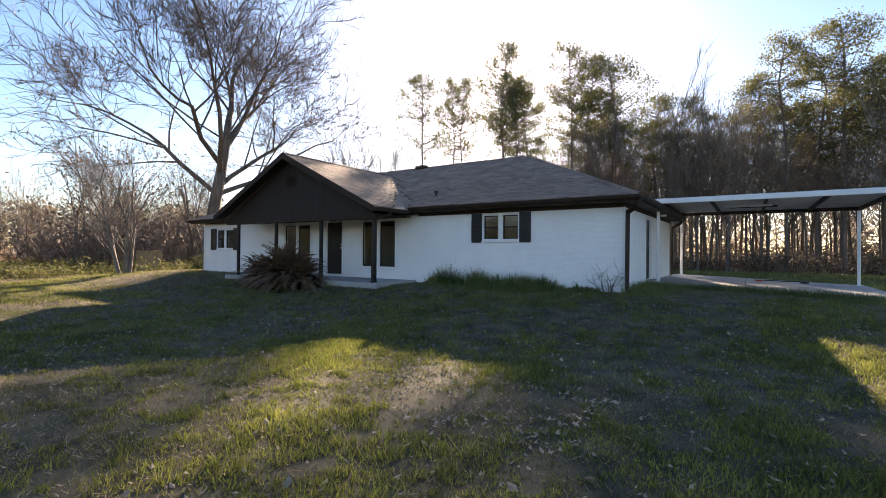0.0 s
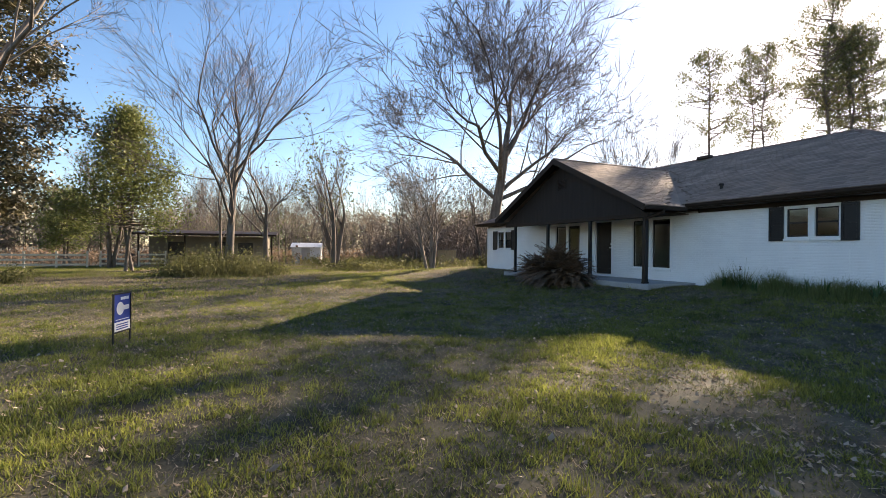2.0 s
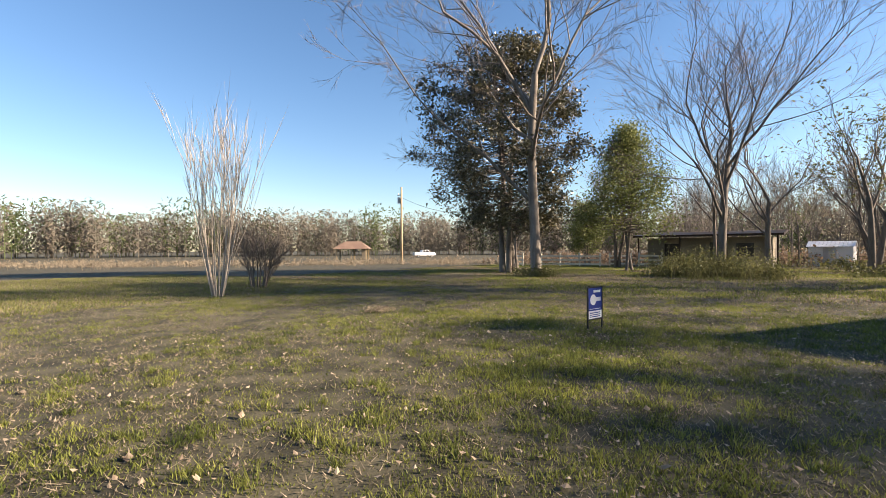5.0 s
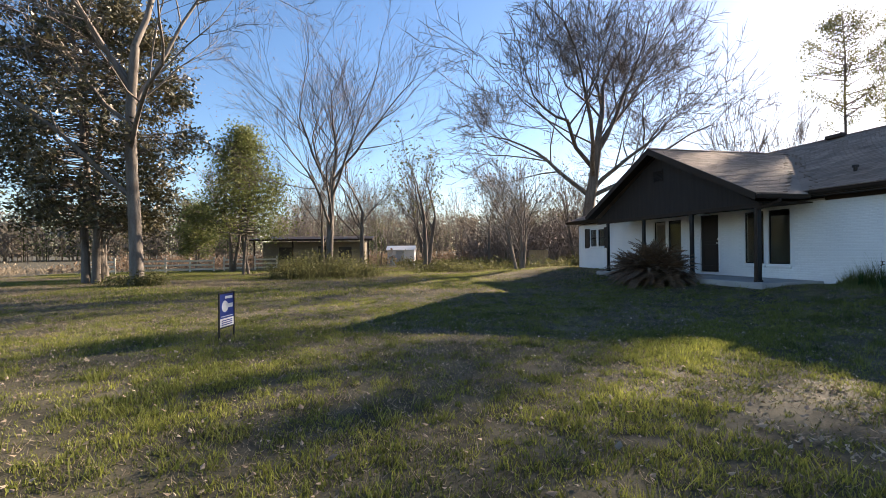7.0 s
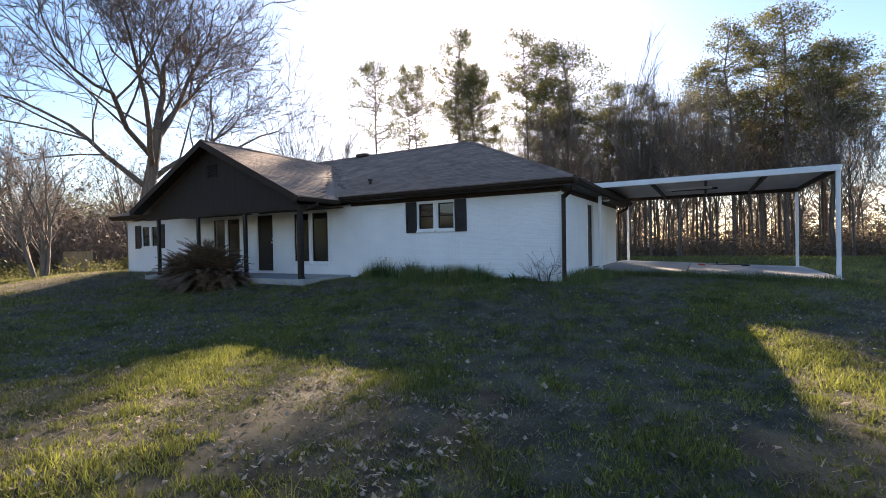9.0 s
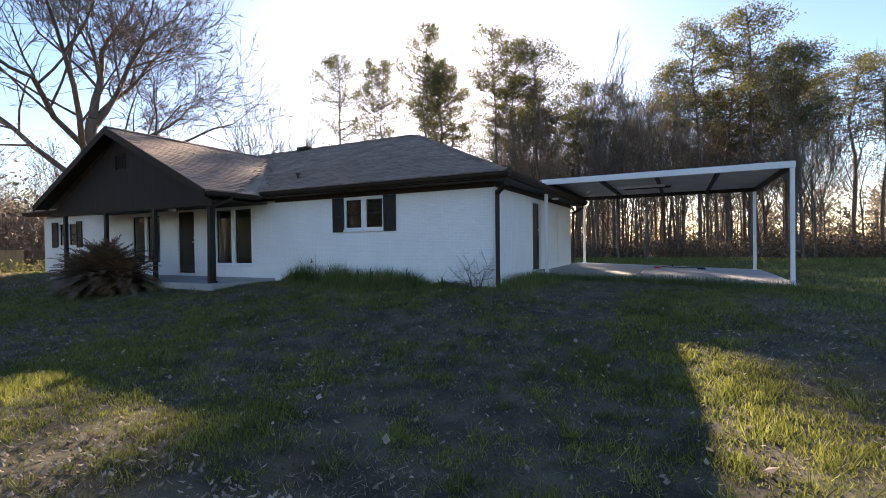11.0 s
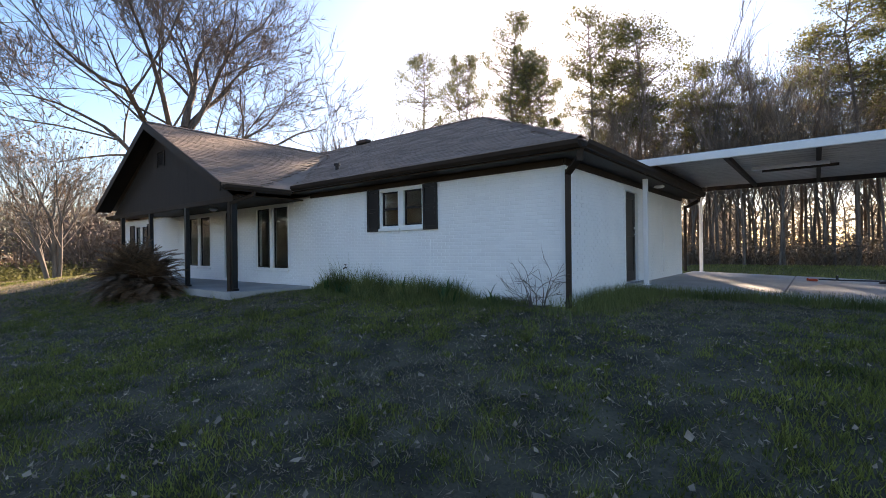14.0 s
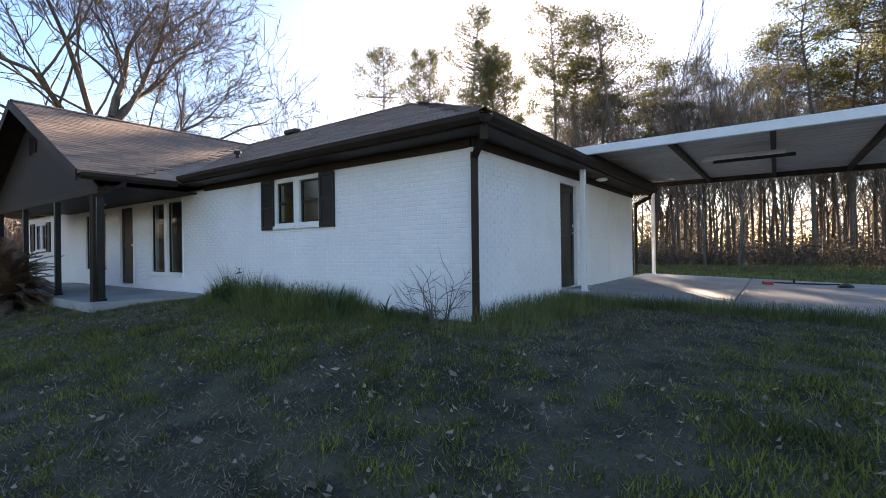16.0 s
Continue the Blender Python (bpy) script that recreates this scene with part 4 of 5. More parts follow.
shed = thing("garden_shed", "small white metal shed with a ribbed roof", "shed", at=(-49.6, -6.2, land(-49.6, -6.2)), turn=77)
part("wall", Shape().box(-1.5, -1.2, -0.2, 1.5, 1.2, 1.75), WHITE_METAL, shed)
s = Shape()
for i in range(12):
    x = -1.65 + i * 0.275
    s.prism([(x, -1.4, 1.72), (x + 0.25, -1.4, 1.72), (x + 0.25, 0, 2.2), (x, 0, 2.2)], (0, 0, 0.03))
    s.prism([(x, 0, 2.2), (x + 0.25, 0, 2.2), (x + 0.25, 1.4, 1.72), (x, 1.4, 1.72)], (0, 0, 0.03))
part("roof", s, WHITE_METAL, shed)
part("door", Shape().box(-0.5, -1.23, 0.0, 0.4, -1.205, 1.65), CEILING_METAL, shed)

for x, y, turn, bays in ((-36.7, -30.8, 91, 1), (-38.6, -26.1, 94, 3), (-39.8, -21.9, 100, 1), (-39.7, -19.4, 98, 1)):
    f = thing("board_fence", "cream painted three-board fence panel", "fence", "cream board fences", at=(x, y, land(x, y)), turn=turn)
    for i in range(bays + 1):
        part("post", Shape().box(-bays * 0.9 + i * 1.8 - 0.06, -0.06, -0.3, -bays * 0.9 + i * 1.8 + 0.06, 0.06, 1.25), CREAM, f)
    for i in range(bays):
        for z in (0.2, 0.55, 0.9):
            part("board", Shape().box(-bays * 0.9 + i * 1.8 + 0.05, -0.085, z, -bays * 0.9 + i * 1.8 + 1.75, -0.062, z + 0.13), CREAM, f)

panel = thing("fence_panel", "weathered yellowish wooden fence panel", "fence", at=(-34.0, 3.7, land(-34.0, 3.7)), turn=66)
for i in range(9):
    part("board", Shape().box(-0.8 + i * 0.18, -0.012, 0.0, -0.63 + i * 0.18, 0.012, 1.5), TAN_WOOD, panel)
for z in (0.35, 1.15):
    part("rail", Shape().box(-0.8, 0.013, z, 0.82, 0.05, z + 0.09), TAN_WOOD, panel)

pz = land(-42.0, -48.5)
pole = thing("utility_pole", "wooden utility pole with a transformer and a cable", "utility pole", at=(-42.0, -48.5, pz))
part("pole", Shape().tube([(0, 0, -0.5), (0, 0, 9.6)], [0.17, 0.11], 10), TAN_WOOD, pole, smooth=True)
part("bracket", Shape().box(-0.05, -0.6, 8.6, 0.05, 0.1, 8.7), RUST_BROWN, pole)
part("insulator", Shape().tube([(0, -0.5, 8.7), (0, -0.5, 8.95)], [0.06, 0.03], 8), CEILING_METAL, pole)
part("transformer", Shape().tube([(0.0, -0.38, 7.6), (0.0, -0.38, 8.35)], [0.2, 0.2], 12), CEILING_METAL, pole, smooth=False)
cab = [Vector((0, 0, 8.3)).lerp(Vector((8.6, 21.0, 6.2)), i / 12) - Vector((0, 0, 1.6 * math.sin(math.pi * i / 12))) for i in range(13)]
part("cable", Shape().tube(cab, [0.018] * 13, 4), RUST_BROWN, pole)

pav = thing("pavilion", "open timber pavilion with a red-brown hipped roof", "pavilion", at=(-64.9, -79.4, land(-64.9, -79.4)), turn=126)
for x in (-2.9, 0.0, 2.9):
    for y in (-2.0, 2.0):
        part("post", Shape().box(x - 0.14, y - 0.14, -0.3, x + 0.14, y + 0.14, 2.35), TAN_WOOD, pav)
c = [(-3.6, -2.7, 2.3), (3.6, -2.7, 2.3), (3.6, 2.7, 2.3), (-3.6, 2.7, 2.3)]
part("roof", Shape().quad(c[0], c[1], (1.6, 0, 3.8), (-1.6, 0, 3.8)).quad(c[1], c[2], (1.6, 0, 3.8)).quad(c[2], c[3], (-1.6, 0, 3.8), (1.6, 0, 3.8)).quad(c[3], c[0], (-1.6, 0, 3.8)).quad(*c[::-1]), RED_ROOF, pav)
part("fireplace", Shape().box(2.0, -0.9, -0.2, 2.7, 0.9, 2.3), TAN_WALL, pav)

truck = thing("pickup_truck", "white crew-cab pickup truck parked across the field", "truck", at=(-96.5, -84.4, land(-96.5, -84.4)), turn=145)
prof = [(-2.9, 0.6), (-2.92, 1.32), (-0.85, 1.32), (-0.72, 1.96), (0.85, 1.98), (1.4, 1.38), (2.7, 1.28), (2.9, 1.15), (2.92, 0.6), (2.3, 0.5), (-2.4, 0.5)]
part("body", Shape().prism([(x, -0.95, z) for x, z in prof], (0, 1.9, 0)), WHITE_METAL, truck, bevel=0.05)
for y0, y1 in ((-0.965, -0.953), (0.953, 0.965)):
    part("window", Shape().prism([(-0.62, y0, 1.42), (0.05, y0, 1.42), (0.05, y0, 1.86), (-0.55, y0, 1.86)], (0, y1 - y0, 0)), DOOR_DARK, truck)
    part("window", Shape().prism([(0.12, y0, 1.42), (1.15, y0, 1.42), (0.75, y0, 1.86), (0.12, y0, 1.86)], (0, y1 - y0, 0)), DOOR_DARK, truck)
for x in (-1.85, 1.85):
    for y in (-0.85, 0.85):
        wheel = part("wheel", Shape().tube([(x, y - 0.13, 0.38), (x, y + 0.13, 0.38)], [0.38, 0.38], 16), BLACK_PAINT, truck, "black tyre")
        part("rim", Shape().tube([(x, y - 0.14, 0.38), (x, y + 0.14, 0.38)], [0.22, 0.22], 12), CEILING_METAL, wheel)

barn = thing("metal_barn", "grey metal barn with a low pale blue roof", "barn", at=(17.2, 33.4, land(17.2, 33.4)), turn=-14)
part("wall", Shape().prism([(0, 0, -0.3), (9, 0, -0.3), (9, 0, 3.1), (4.5, 0, 4.6), (0, 0, 3.1)], (0, 7, 0)), BARN_METAL, barn)
s = Shape().prism([(-0.25, -0.2, 3.03), (4.5, -0.2, 4.62), (4.5, -0.2, 4.70), (-0.25, -0.2, 3.11)], (0, 7.4, 0))
part("roof", s, BLUE_METAL, barn, "pale blue metal roof slope")
part("roof", Shape().prism([(4.5, -0.2, 4.62), (9.25, -0.2, 3.03), (9.25, -0.2, 3.11), (4.5, -0.2, 4.70)], (0, 7.4, 0)), BLUE_METAL, barn, "pale blue metal roof slope")
for i in range(1, 30):
    x = i * 0.3
    part("rib", Shape().box(x, -0.02, -0.3, x + 0.03, -0.001, 3.1 + 1.5 * (1 - abs(x - 4.5) / 4.5) - 0.05), BARN_METAL, barn)

# ---- yard sign ----
sx, sy = -5.35, -14.7
sign = thing("yard_sign", "blue and white yard sign on black metal legs", "sign", at=(sx, sy, land(sx, sy)), turn=164)
part("frame", Shape().box(-0.25, -0.012, -0.15, -0.228, 0.012, 0.80).box(0.228, -0.012, -0.15, 0.25, 0.012, 0.80).box(-0.228, -0.012, 0.778, 0.228, 0.012, 0.80).box(-0.228, -0.012, 0.19, 0.228, 0.012, 0.21), BLACK_PAINT, sign, "black steel frame")
board = part("board", Shape().box(-0.227, -0.004, 0.211, 0.227, 0.004, 0.777), SIGN_BLUE, sign, "blue printed panel")
part("lower_panel", Shape().box(-0.22, -0.0075, 0.215, 0.22, 0.0075, 0.355), WHITE_TRIM, board)
for d in (-1, 1):
    y0, y1 = (-0.008, -0.0045) if d < 0 else (0.0045, 0.008)
    ring = [(-0.06 + 0.10 * math.cos(a), y0, 0.56 + 0.10 * math.sin(a)) for a in np.linspace(0, 2 * math.pi, 18)[:-1]]
    part("emblem", Shape().prism(ring, (0, y1 - y0, 0)).box(-0.02, y0, 0.53, 0.19, y1, 0.60), WHITE_TRIM, board, "white emblem")
    part("print_bar", Shape().box(-0.05, y0, 0.69, 0.18, y1, 0.735), WHITE_TRIM, board)
    part("print_bar", Shape().box(-0.18, y0, 0.385, 0.18, y1, 0.395), WHITE_TRIM, board)
    y0, y1 = (-0.011, -0.008) if d < 0 else (0.008, 0.011)
    for z in (0.24, 0.275, 0.31):
        part("print_bar", Shape().box(-0.17, y0, z, 0.16, y1, z + 0.016), SIGN_BLUE, board)

# ---- planting along the house ----


def sago(at, size, seed):
    r2 = random.Random(seed)
    lv, wood = Shape(), Shape()
    wood.tube([(0, 0, -0.1), (0, 0, 0.15 * size), (0, 0, 0.3 * size)], [0.09, 0.10, 0.06], 10)
    for k in range(130):
        a = 2.399 * k + r2.uniform(-0.3, 0.3)
        lift = 1.50 - 1.75 * (k / 130) ** 1.1 + r2.uniform(-0.25, 0.2)
        l = size * r2.uniform(0.5, 1.08)
        out = Vector((math.cos(a), math.sin(a), 0))
        side = Vector((-math.sin(a), math.cos(a), 0))
        prev = Vector((0, 0, 0.20 * size))
        ang = lift
        for i in range(12):
            step = (out * math.cos(ang) + Vector((0, 0, 1)) * math.sin(ang)) * l / 12
            cur = prev + step
            if i > 1:
                w = 0.19 * size * math.sin(math.pi * min(0.97, 0.12 + i / 13))
                for sgn in (-1, 1):
                    for h in (0.0, 0.5):
                        b = prev.lerp(cur, h)
                        tip = b + side * sgn * w + step * 0.9 + Vector((0, 0, 0.035 * size))
                        lv.quad(b, b + step * 0.45, tip)
            prev, ang = cur, ang - 0.03 - 0.012 * i
    t = thing("sago_palm", "bushy sago palm with browning fronds before the porch", "shrub", "sago palms", at=(at[0], at[1], max(-0.1, land(*at))), turn=r2.uniform(0, 360))
    part("trunk", wood, BARK, t)
    part("fronds", lv, SAGO_LEAF, t)


for x, y, z, k in ((-12.0, -2.5, 0.92, 1), (-11.3, -2.7, 1.02, 2), (-10.4, -2.6, 1.30, 3), (-9.7, -2.7, 1.12, 4), (-10.1, -2.85, 1.25, 5), (-9.4, -2.6, 0.92, 6)):
    sago((x, y), z, k)


def strap_plant(x, y, h, seed):
    r2 = random.Random(seed)
    s = Shape()
    for _ in range(r2.randint(7, 12)):
        a, l = r2.uniform(0, 6.28), h * r2.uniform(0.6, 1.1)
        o = Vector((math.cos(a), math.sin(a), 0))
        q = Vector((-math.sin(a), math.cos(a), 0)) * 0.022
        p, ang = Vector((r2.uniform(-0.06, 0.06), r2.uniform(-0.06, 0.06), -0.02)), r2.uniform(1.15, 1.5)
        pts = [p]
        for i in range(6):
            p = p + (o * math.cos(ang) + Vector((0, 0, math.sin(ang)))) * l / 6
            ang -= r2.uniform(0.1, 0.5) * (i / 3)
            pts.append(p)
        for i in range(6):
            w0, w1 = 1 - (i / 6) ** 2, 1 - ((i + 1) / 6) ** 2
            s.quad(pts[i] - q * w0, pts[i] + q * w0, pts[i + 1] + q * w1, pts[i + 1] - q * w1)
    t = part("strap_leaf_plant", s, IRIS_LEAF)
    t.matrix_world = pose(x, y, land(x, y))
    tagged(t, "clump of green strap leaves by the white wall", "plant", "plants along the wall")


for i, x in enumerate((-5.6, -5.1, -4.6, -4.1, -3.4, -2.95, -2.6, -2.1, -1.75, -1.15)):
    strap_plant(x, -0.38 - 0.12 * (i % 3), (0.4, 0.45, 0.4, 0.45, 0.55, 0.65, 0.5, 0.6, 0.5, 0.45)[i], 300 + i)
twiggy = bare_tree("leafless twiggy shrub at the corner of the house", (-0.35, -0.30), 1.0, 0.009, 64, fork=0.30, spread=0.85, up=-0.03, kids=(3, 3, 3), last=3, stems=7, foot=0.03, name="bare_shrub", twig_r=0.0022, twig_mat=TWIG)

trimmer = thing("string_trimmer", "red string trimmer lying on the concrete slab", "tool", at=(3.0, 7.6, slab_top(3.0) - 0.01), turn=-8)
part("engine", Shape().box(-0.09, -0.06, 0.0, 0.09, 0.06, 0.07).box(-0.13, -0.045, 0.01, -0.09, 0.045, 0.09), TOOL_RED, trimmer, "red engine housing", bevel=0.02)
part("shaft", Shape().tube([(0.1, 0, 0.06), (0.7, 0.02, 0.05), (1.3, 0.0, 0.06)], [0.017, 0.017, 0.017], 8), BLACK_PAINT, trimmer)
part("grip", Shape().tube([(0.45, -0.1, 0.05), (0.45, -0.08, 0.16), (0.45, 0.08, 0.16), (0.45, 0.1, 0.05)], [0.014] * 4, 6), BLACK_PAINT, trimmer)
part("guard", Shape().tube([(1.3, 0, 0.0), (1.3, 0, 0.05), (1.3, 0, 0.09)], [0.14, 0.12, 0.04], 12), BLACK_PAINT, trimmer)

# ---- roof shingles ----
def shingle_slope(parent, origin, across, upslope, width, height, inside, near, limit):
    """Courses of shingles on a slope; those inside the near stretch, up to limit, are single pieces, the rest one mesh."""
    r2 = random.Random(int(width * 100))
    a, u = Vector(across).normalized(), Vector(upslope).normalized()
    nrm = a.cross(u)
    e, wd, th = 0.143, 0.32, 0.017
    shp = Shape().prism([(0, 0, 0.002), (wd - 0.006, 0, 0.002), (wd - 0.006, 0, th), (0, 0, th)], (0, e * 1.02, -0.004))
    me = shp.mesh("shingle", SHINGLE)
    rest = Shape()
    rot = Matrix((a, u, nrm)).transposed().to_4x4()
    made = 0
    for j in range(int(height / e)):
        x = -wd + (j % 2) * wd * 0.5 + (j % 3) * 0.05
        while x < width:
            mx, my = x + wd / 2, (j + 0.5) * e
            if x < 0 < x + wd and inside(0.0, my) and inside(x + wd, my):
                m = Matrix.Translation(Vector(origin) + u * j * e) @ rot
                n = len(rest.v)
                rest.v += [tuple(m @ Vector((v[0] * (x + wd) / wd, v[1], v[2]))) for v in shp.v]
                rest.f += [tuple(n + i for i in q) for q in shp.f]
            elif inside(x, my) and inside(x + wd, my):
                m = Matrix.Translation(Vector(origin) + a * x + u * j * e + nrm * r2.uniform(0.0, 0.003)) @ rot
                if near(mx, my) and made < limit:
                    ob = part("shingle", me, SHINGLE, parent)
                    ob.matrix_local = m
                    made += 1
                else:
                    n = len(rest.v)
                    rest.v += [tuple(m @ Vector(v)) for v in shp.v]
                    rest.f += [tuple(n + i for i in q) for q in shp.f]
            x += wd
    part("shingle_field", rest, SHINGLE_BED, parent, kind="stuff")


SL = math.hypot(RUN, RIDGE_Z - EAVE)
W = EX1 - EX0
vx = lambda x: GX1 - EX0 - x
shingle_slope(roof, (EX0, EY0, EAVE + 0.002), (1, 0, 0), (0, RUN, RIDGE_Z - EAVE), W, SL, lambda x, s: s / SL * RUN < min(x, W - x) and not (GX0 - EX0 < x < GX1 - EX0 - 0.1 and s < (SL * 0.82) * (1 - abs(x + EX0 - GMID) / (GX1 - GMID) * 1.0)), lambda x, s: x > W - 9.0, 300)
shingle_slope(roof, (EX1, EY0, EAVE + 0.002), (0, 1, 0), (-RUN, 0, RIDGE_Z - EAVE), EY1 - EY0, SL, lambda x, s: s / SL < min(x / RUN, (EY1 - EY0 - x) / (EY1 - EY0 - RUN)), lambda x, s: False, 0)
GL = math.hypot(GX1 - GMID, GTOP - GEAVE)
GD = BACK - GY
shingle_slope(gable_roof, (GX1, GY, GEAVE + 0.002), (0, 1, 0), (GMID - GX1, 0, GTOP - GEAVE), GD, GL, lambda x, s: 0 <= x and x < 1.1 + (GD - 1.2) * (s / GL), lambda x, s: True, 300)


def cap_line(parent, p, q):
    p, q = Vector(p), Vector(q)
    d = (q - p).normalized()
    o = d.cross(Vector((0, 0, 1))).normalized()
    n = int((q - p).length / 0.17)
    up = o.cross(d)
    s = Shape()
    for i in range(n):
        b, t = p + d * i * 0.17, p + d * (i + 1.15) * 0.17
        for k in (-1, 1):
            s.quad(b + up * 0.03, b + o * 0.13 * k - up * 0.035, t + o * 0.13 * k - up * 0.045, t + up * 0.018)
    part("ridge_cap", s, SHINGLE_BED, parent)


cap_line(roof, (EX1, EY0, EAVE + 0.02), Vector(RB) + Vector((0, 0, 0.02)))
cap_line(roof, Vector(RA) + Vector((0, 0, 0.02)), Vector(RB) + Vector((0, 0, 0.02)))
cap_line(gable_roof, (GMID, GY, GTOP + 0.02), (GMID, BACK, GTOP + 0.02))
part("ridge_vent", Shape().box(-10.3, RIDGE_Y - 0.28, RIDGE_Z - 0.04, -9.7, RIDGE_Y - 0.02, RIDGE_Z + 0.09), RUST_BROWN, roof, bevel=0.02)

# ---- painted bricks ----
BW, BH, GAP = 0.203, 0.0665, 0.010


def brick_shape(w, h):
    c = 0.004
    s = Shape()
    o, i = [(0, 0), (w, 0), (w, h), (0, h)], [(c, c), (w - c, c), (w - c, h - c), (c, h - c)]
    s.v = [(x, 0.010, z) for x, z in o] + [(x, 0.0035, z) for x, z in o] + [(x, 0, z) for x, z in i]
    for k in range(4):
        n = (k + 1) % 4
        s.f += [(k, n, n + 4, k + 4), (k + 4, n + 4, n + 8, k + 8)]
    s.f.append((8, 9, 10, 11))
    return s


def brick_wall(parent, m, a0, a1, z0, z1, holes, limit, near):
    """Running bond over a wall's face, in the wall's own frame: x along, y into the wall."""
    whole, half = brick_shape(BW - GAP, BH - GAP), brick_shape(BW / 2 - GAP, BH - GAP)
    meshes = [whole.mesh("brick", WHITE_BRICK), half.mesh("brick", WHITE_BRICK)]
    rest, made = Shape(), 0
    r2 = random.Random(5)
    for j in range(int((z1 - z0) / BH)):
        z = z0 + j * BH
        x = a1 - (BW if j % 2 == 0 else BW / 2)
        first = j % 2
        while x > a0:
            w = BW / 2 if first else BW
            h = 1 if first else 0
            first = 0
            if not any(x + w > b[0] - 0.005 and x < b[2] + 0.005 and z + BH > b[1] - 0.005 and z < b[3] + 0.005 for b in holes):
                mm = m @ Matrix.Translation((x + GAP, r2.uniform(-0.0012, 0.0012), z))
                if near(x, z) and made < limit:
                    part("brick", meshes[h], WHITE_BRICK, parent).matrix_local = mm
                    made += 1
                else:
                    s = half if h else whole
                    n = len(rest.v)
                    rest.v += [tuple(mm @ Vector(v)) for v in s.v]
                    rest.f += [tuple(n + i for i in q) for q in s.f]
            x -= BW
    part("brick_field", rest, WHITE_BRICK, parent, kind="stuff")


brick_wall(front_wall, pose(0, -0.001, 0), X0 + 0.1, X1, -0.06, WALL_TOP - 0.02, front_holes, 300, lambda x, z: x > -2.0)
brick_wall(side_wall, pose(0.001, 0, 0, 0, 0, 90), 0.007, DEEP, -0.06, WALL_TOP - 0.02, [SIDE_DOOR], 0, lambda x, z: False)

# ---- grass, leaves ----
rg = np.random.default_rng(3)


def field(x, y, scale, seed):
    """Smooth value noise on arrays, 0 to 1."""
    r = np.random.default_rng(seed).random((256, 256))
    u, v = x * scale, y * scale
    i, j = np.floor(u).astype(int), np.floor(v).astype(int)
    fu, fv = u - i, v - j
    fu, fv = fu * fu * (3 - 2 * fu), fv * fv * (3 - 2 * fv)
    g = lambda a, b: r[a % 256, b % 256]
    return (g(i, j) * (1 - fu) + g(i + 1, j) * fu) * (1 - fv) + (g(i, j + 1) * (1 - fu) + g(i + 1, j + 1) * fu) * fv


LX, LY = np.array(gx), np.array(gy)


def ground_height(x, y):
    i = np.clip(np.searchsorted(LX, x) - 1, 0, len(LX) - 2)
    j = np.clip(np.searchsorted(LY, y) - 1, 0, len(LY) - 2)
    u, v = (x - LX[i]) / (LX[i + 1] - LX[i]), (y - LY[j]) / (LY[j + 1] - LY[j])
    h = GROUND_Z
    return (h[j, i] * (1 - u) + h[j, i + 1] * u) * (1 - v) + (h[j + 1, i] * (1 - u) + h[j + 1, i + 1] * u) * v


# bare wet soil: x, y, half lengths
MUD = ((-0.2, -8.75, 0.75, 0.40), (0.8, -8.2, 0.6, 0.40), (1.2, -6.6, 0.25, 0.9), (1.1, -5.8, 0.8, 0.35), (3.2, -4.25, 0.35, 0.3))


def keep_off(x, y):
    """Ground that carries no grass: house, porch, slab."""
    house_in = (x > X0 - 0.02) & (x < 0.02) & (y > -0.01) & (y < DEEP)
    porch = (x > -14.95) & (x < -6.74) & (y > -2.06) & (y < 0.1)
    conc = (x > 0.0) & (x < CX1 + 0.22) & (y > CY0 - 0.52) & (y < CY1 + 0.33)
    mud = np.zeros(len(x), bool)
    for cx, cy, rx, ry in MUD:
        mud |= ((x - cx) / rx) ** 2 + ((y - cy) / ry) ** 2 < 1
    return house_in | porch | conc | (mud & (rg.random(len(x)) < 0.6))


def blades(name, label, mat, x, y, h, wid, lean=0.5):
    k = ~keep_off(x, y)
    x, y, h = x[k], y[k], h[k]
    n = len(x)
    z = ground_height(x, y) - 0.005
    a, b = rg.uniform(0, 2 * np.pi, n), rg.uniform(0, 2 * np.pi, n)
    w = wid * rg.uniform(0.6, 1.3, n)
    tilt = lean * rg.uniform(0.1, 1.2, n) * h
    v = np.empty((n, 3, 3))
    v[:, 0] = np.stack([x - np.cos(a) * w, y - np.sin(a) * w, z], 1)
    v[:, 1] = np.stack([x + np.cos(a) * w, y + np.sin(a) * w, z], 1)
    v[:, 2] = np.stack([x + np.cos(b) * tilt, y + np.sin(b) * tilt, z + h], 1)
    me = bpy.data.meshes.new(name)
    me.vertices.add(3 * n)
    me.vertices.foreach_set("co", v.ravel())
    me.loops.add(3 * n)
    me.loops.foreach_set("vertex_index", np.arange(3 * n))
    me.polygons.add(n)
    me.polygons.foreach_set("loop_start", np.arange(0, 3 * n, 3))
    me.materials.append(mat)
    me.update()
    return tagged(part(name, me, mat), label, "grass", kind="stuff")


def scatter(n, x0, x1, y0, y1):
    return rg.uniform(x0, x1, n), rg.uniform(y0, y1, n)


def lawn_spots(n):
    """Even scatter over the lawn before the house, without its corners behind and beside the path."""
    x, y = scatter(n, -13, 8, -27, 4)
    k = ((y > -12.9) | (x < 3.6 + 0.12 * (y + 12.9))) & (x < 7.6 + 0.25 * np.minimum(y, 0)) | (y > -1) & (x < 7)
    return x[k], y[k]


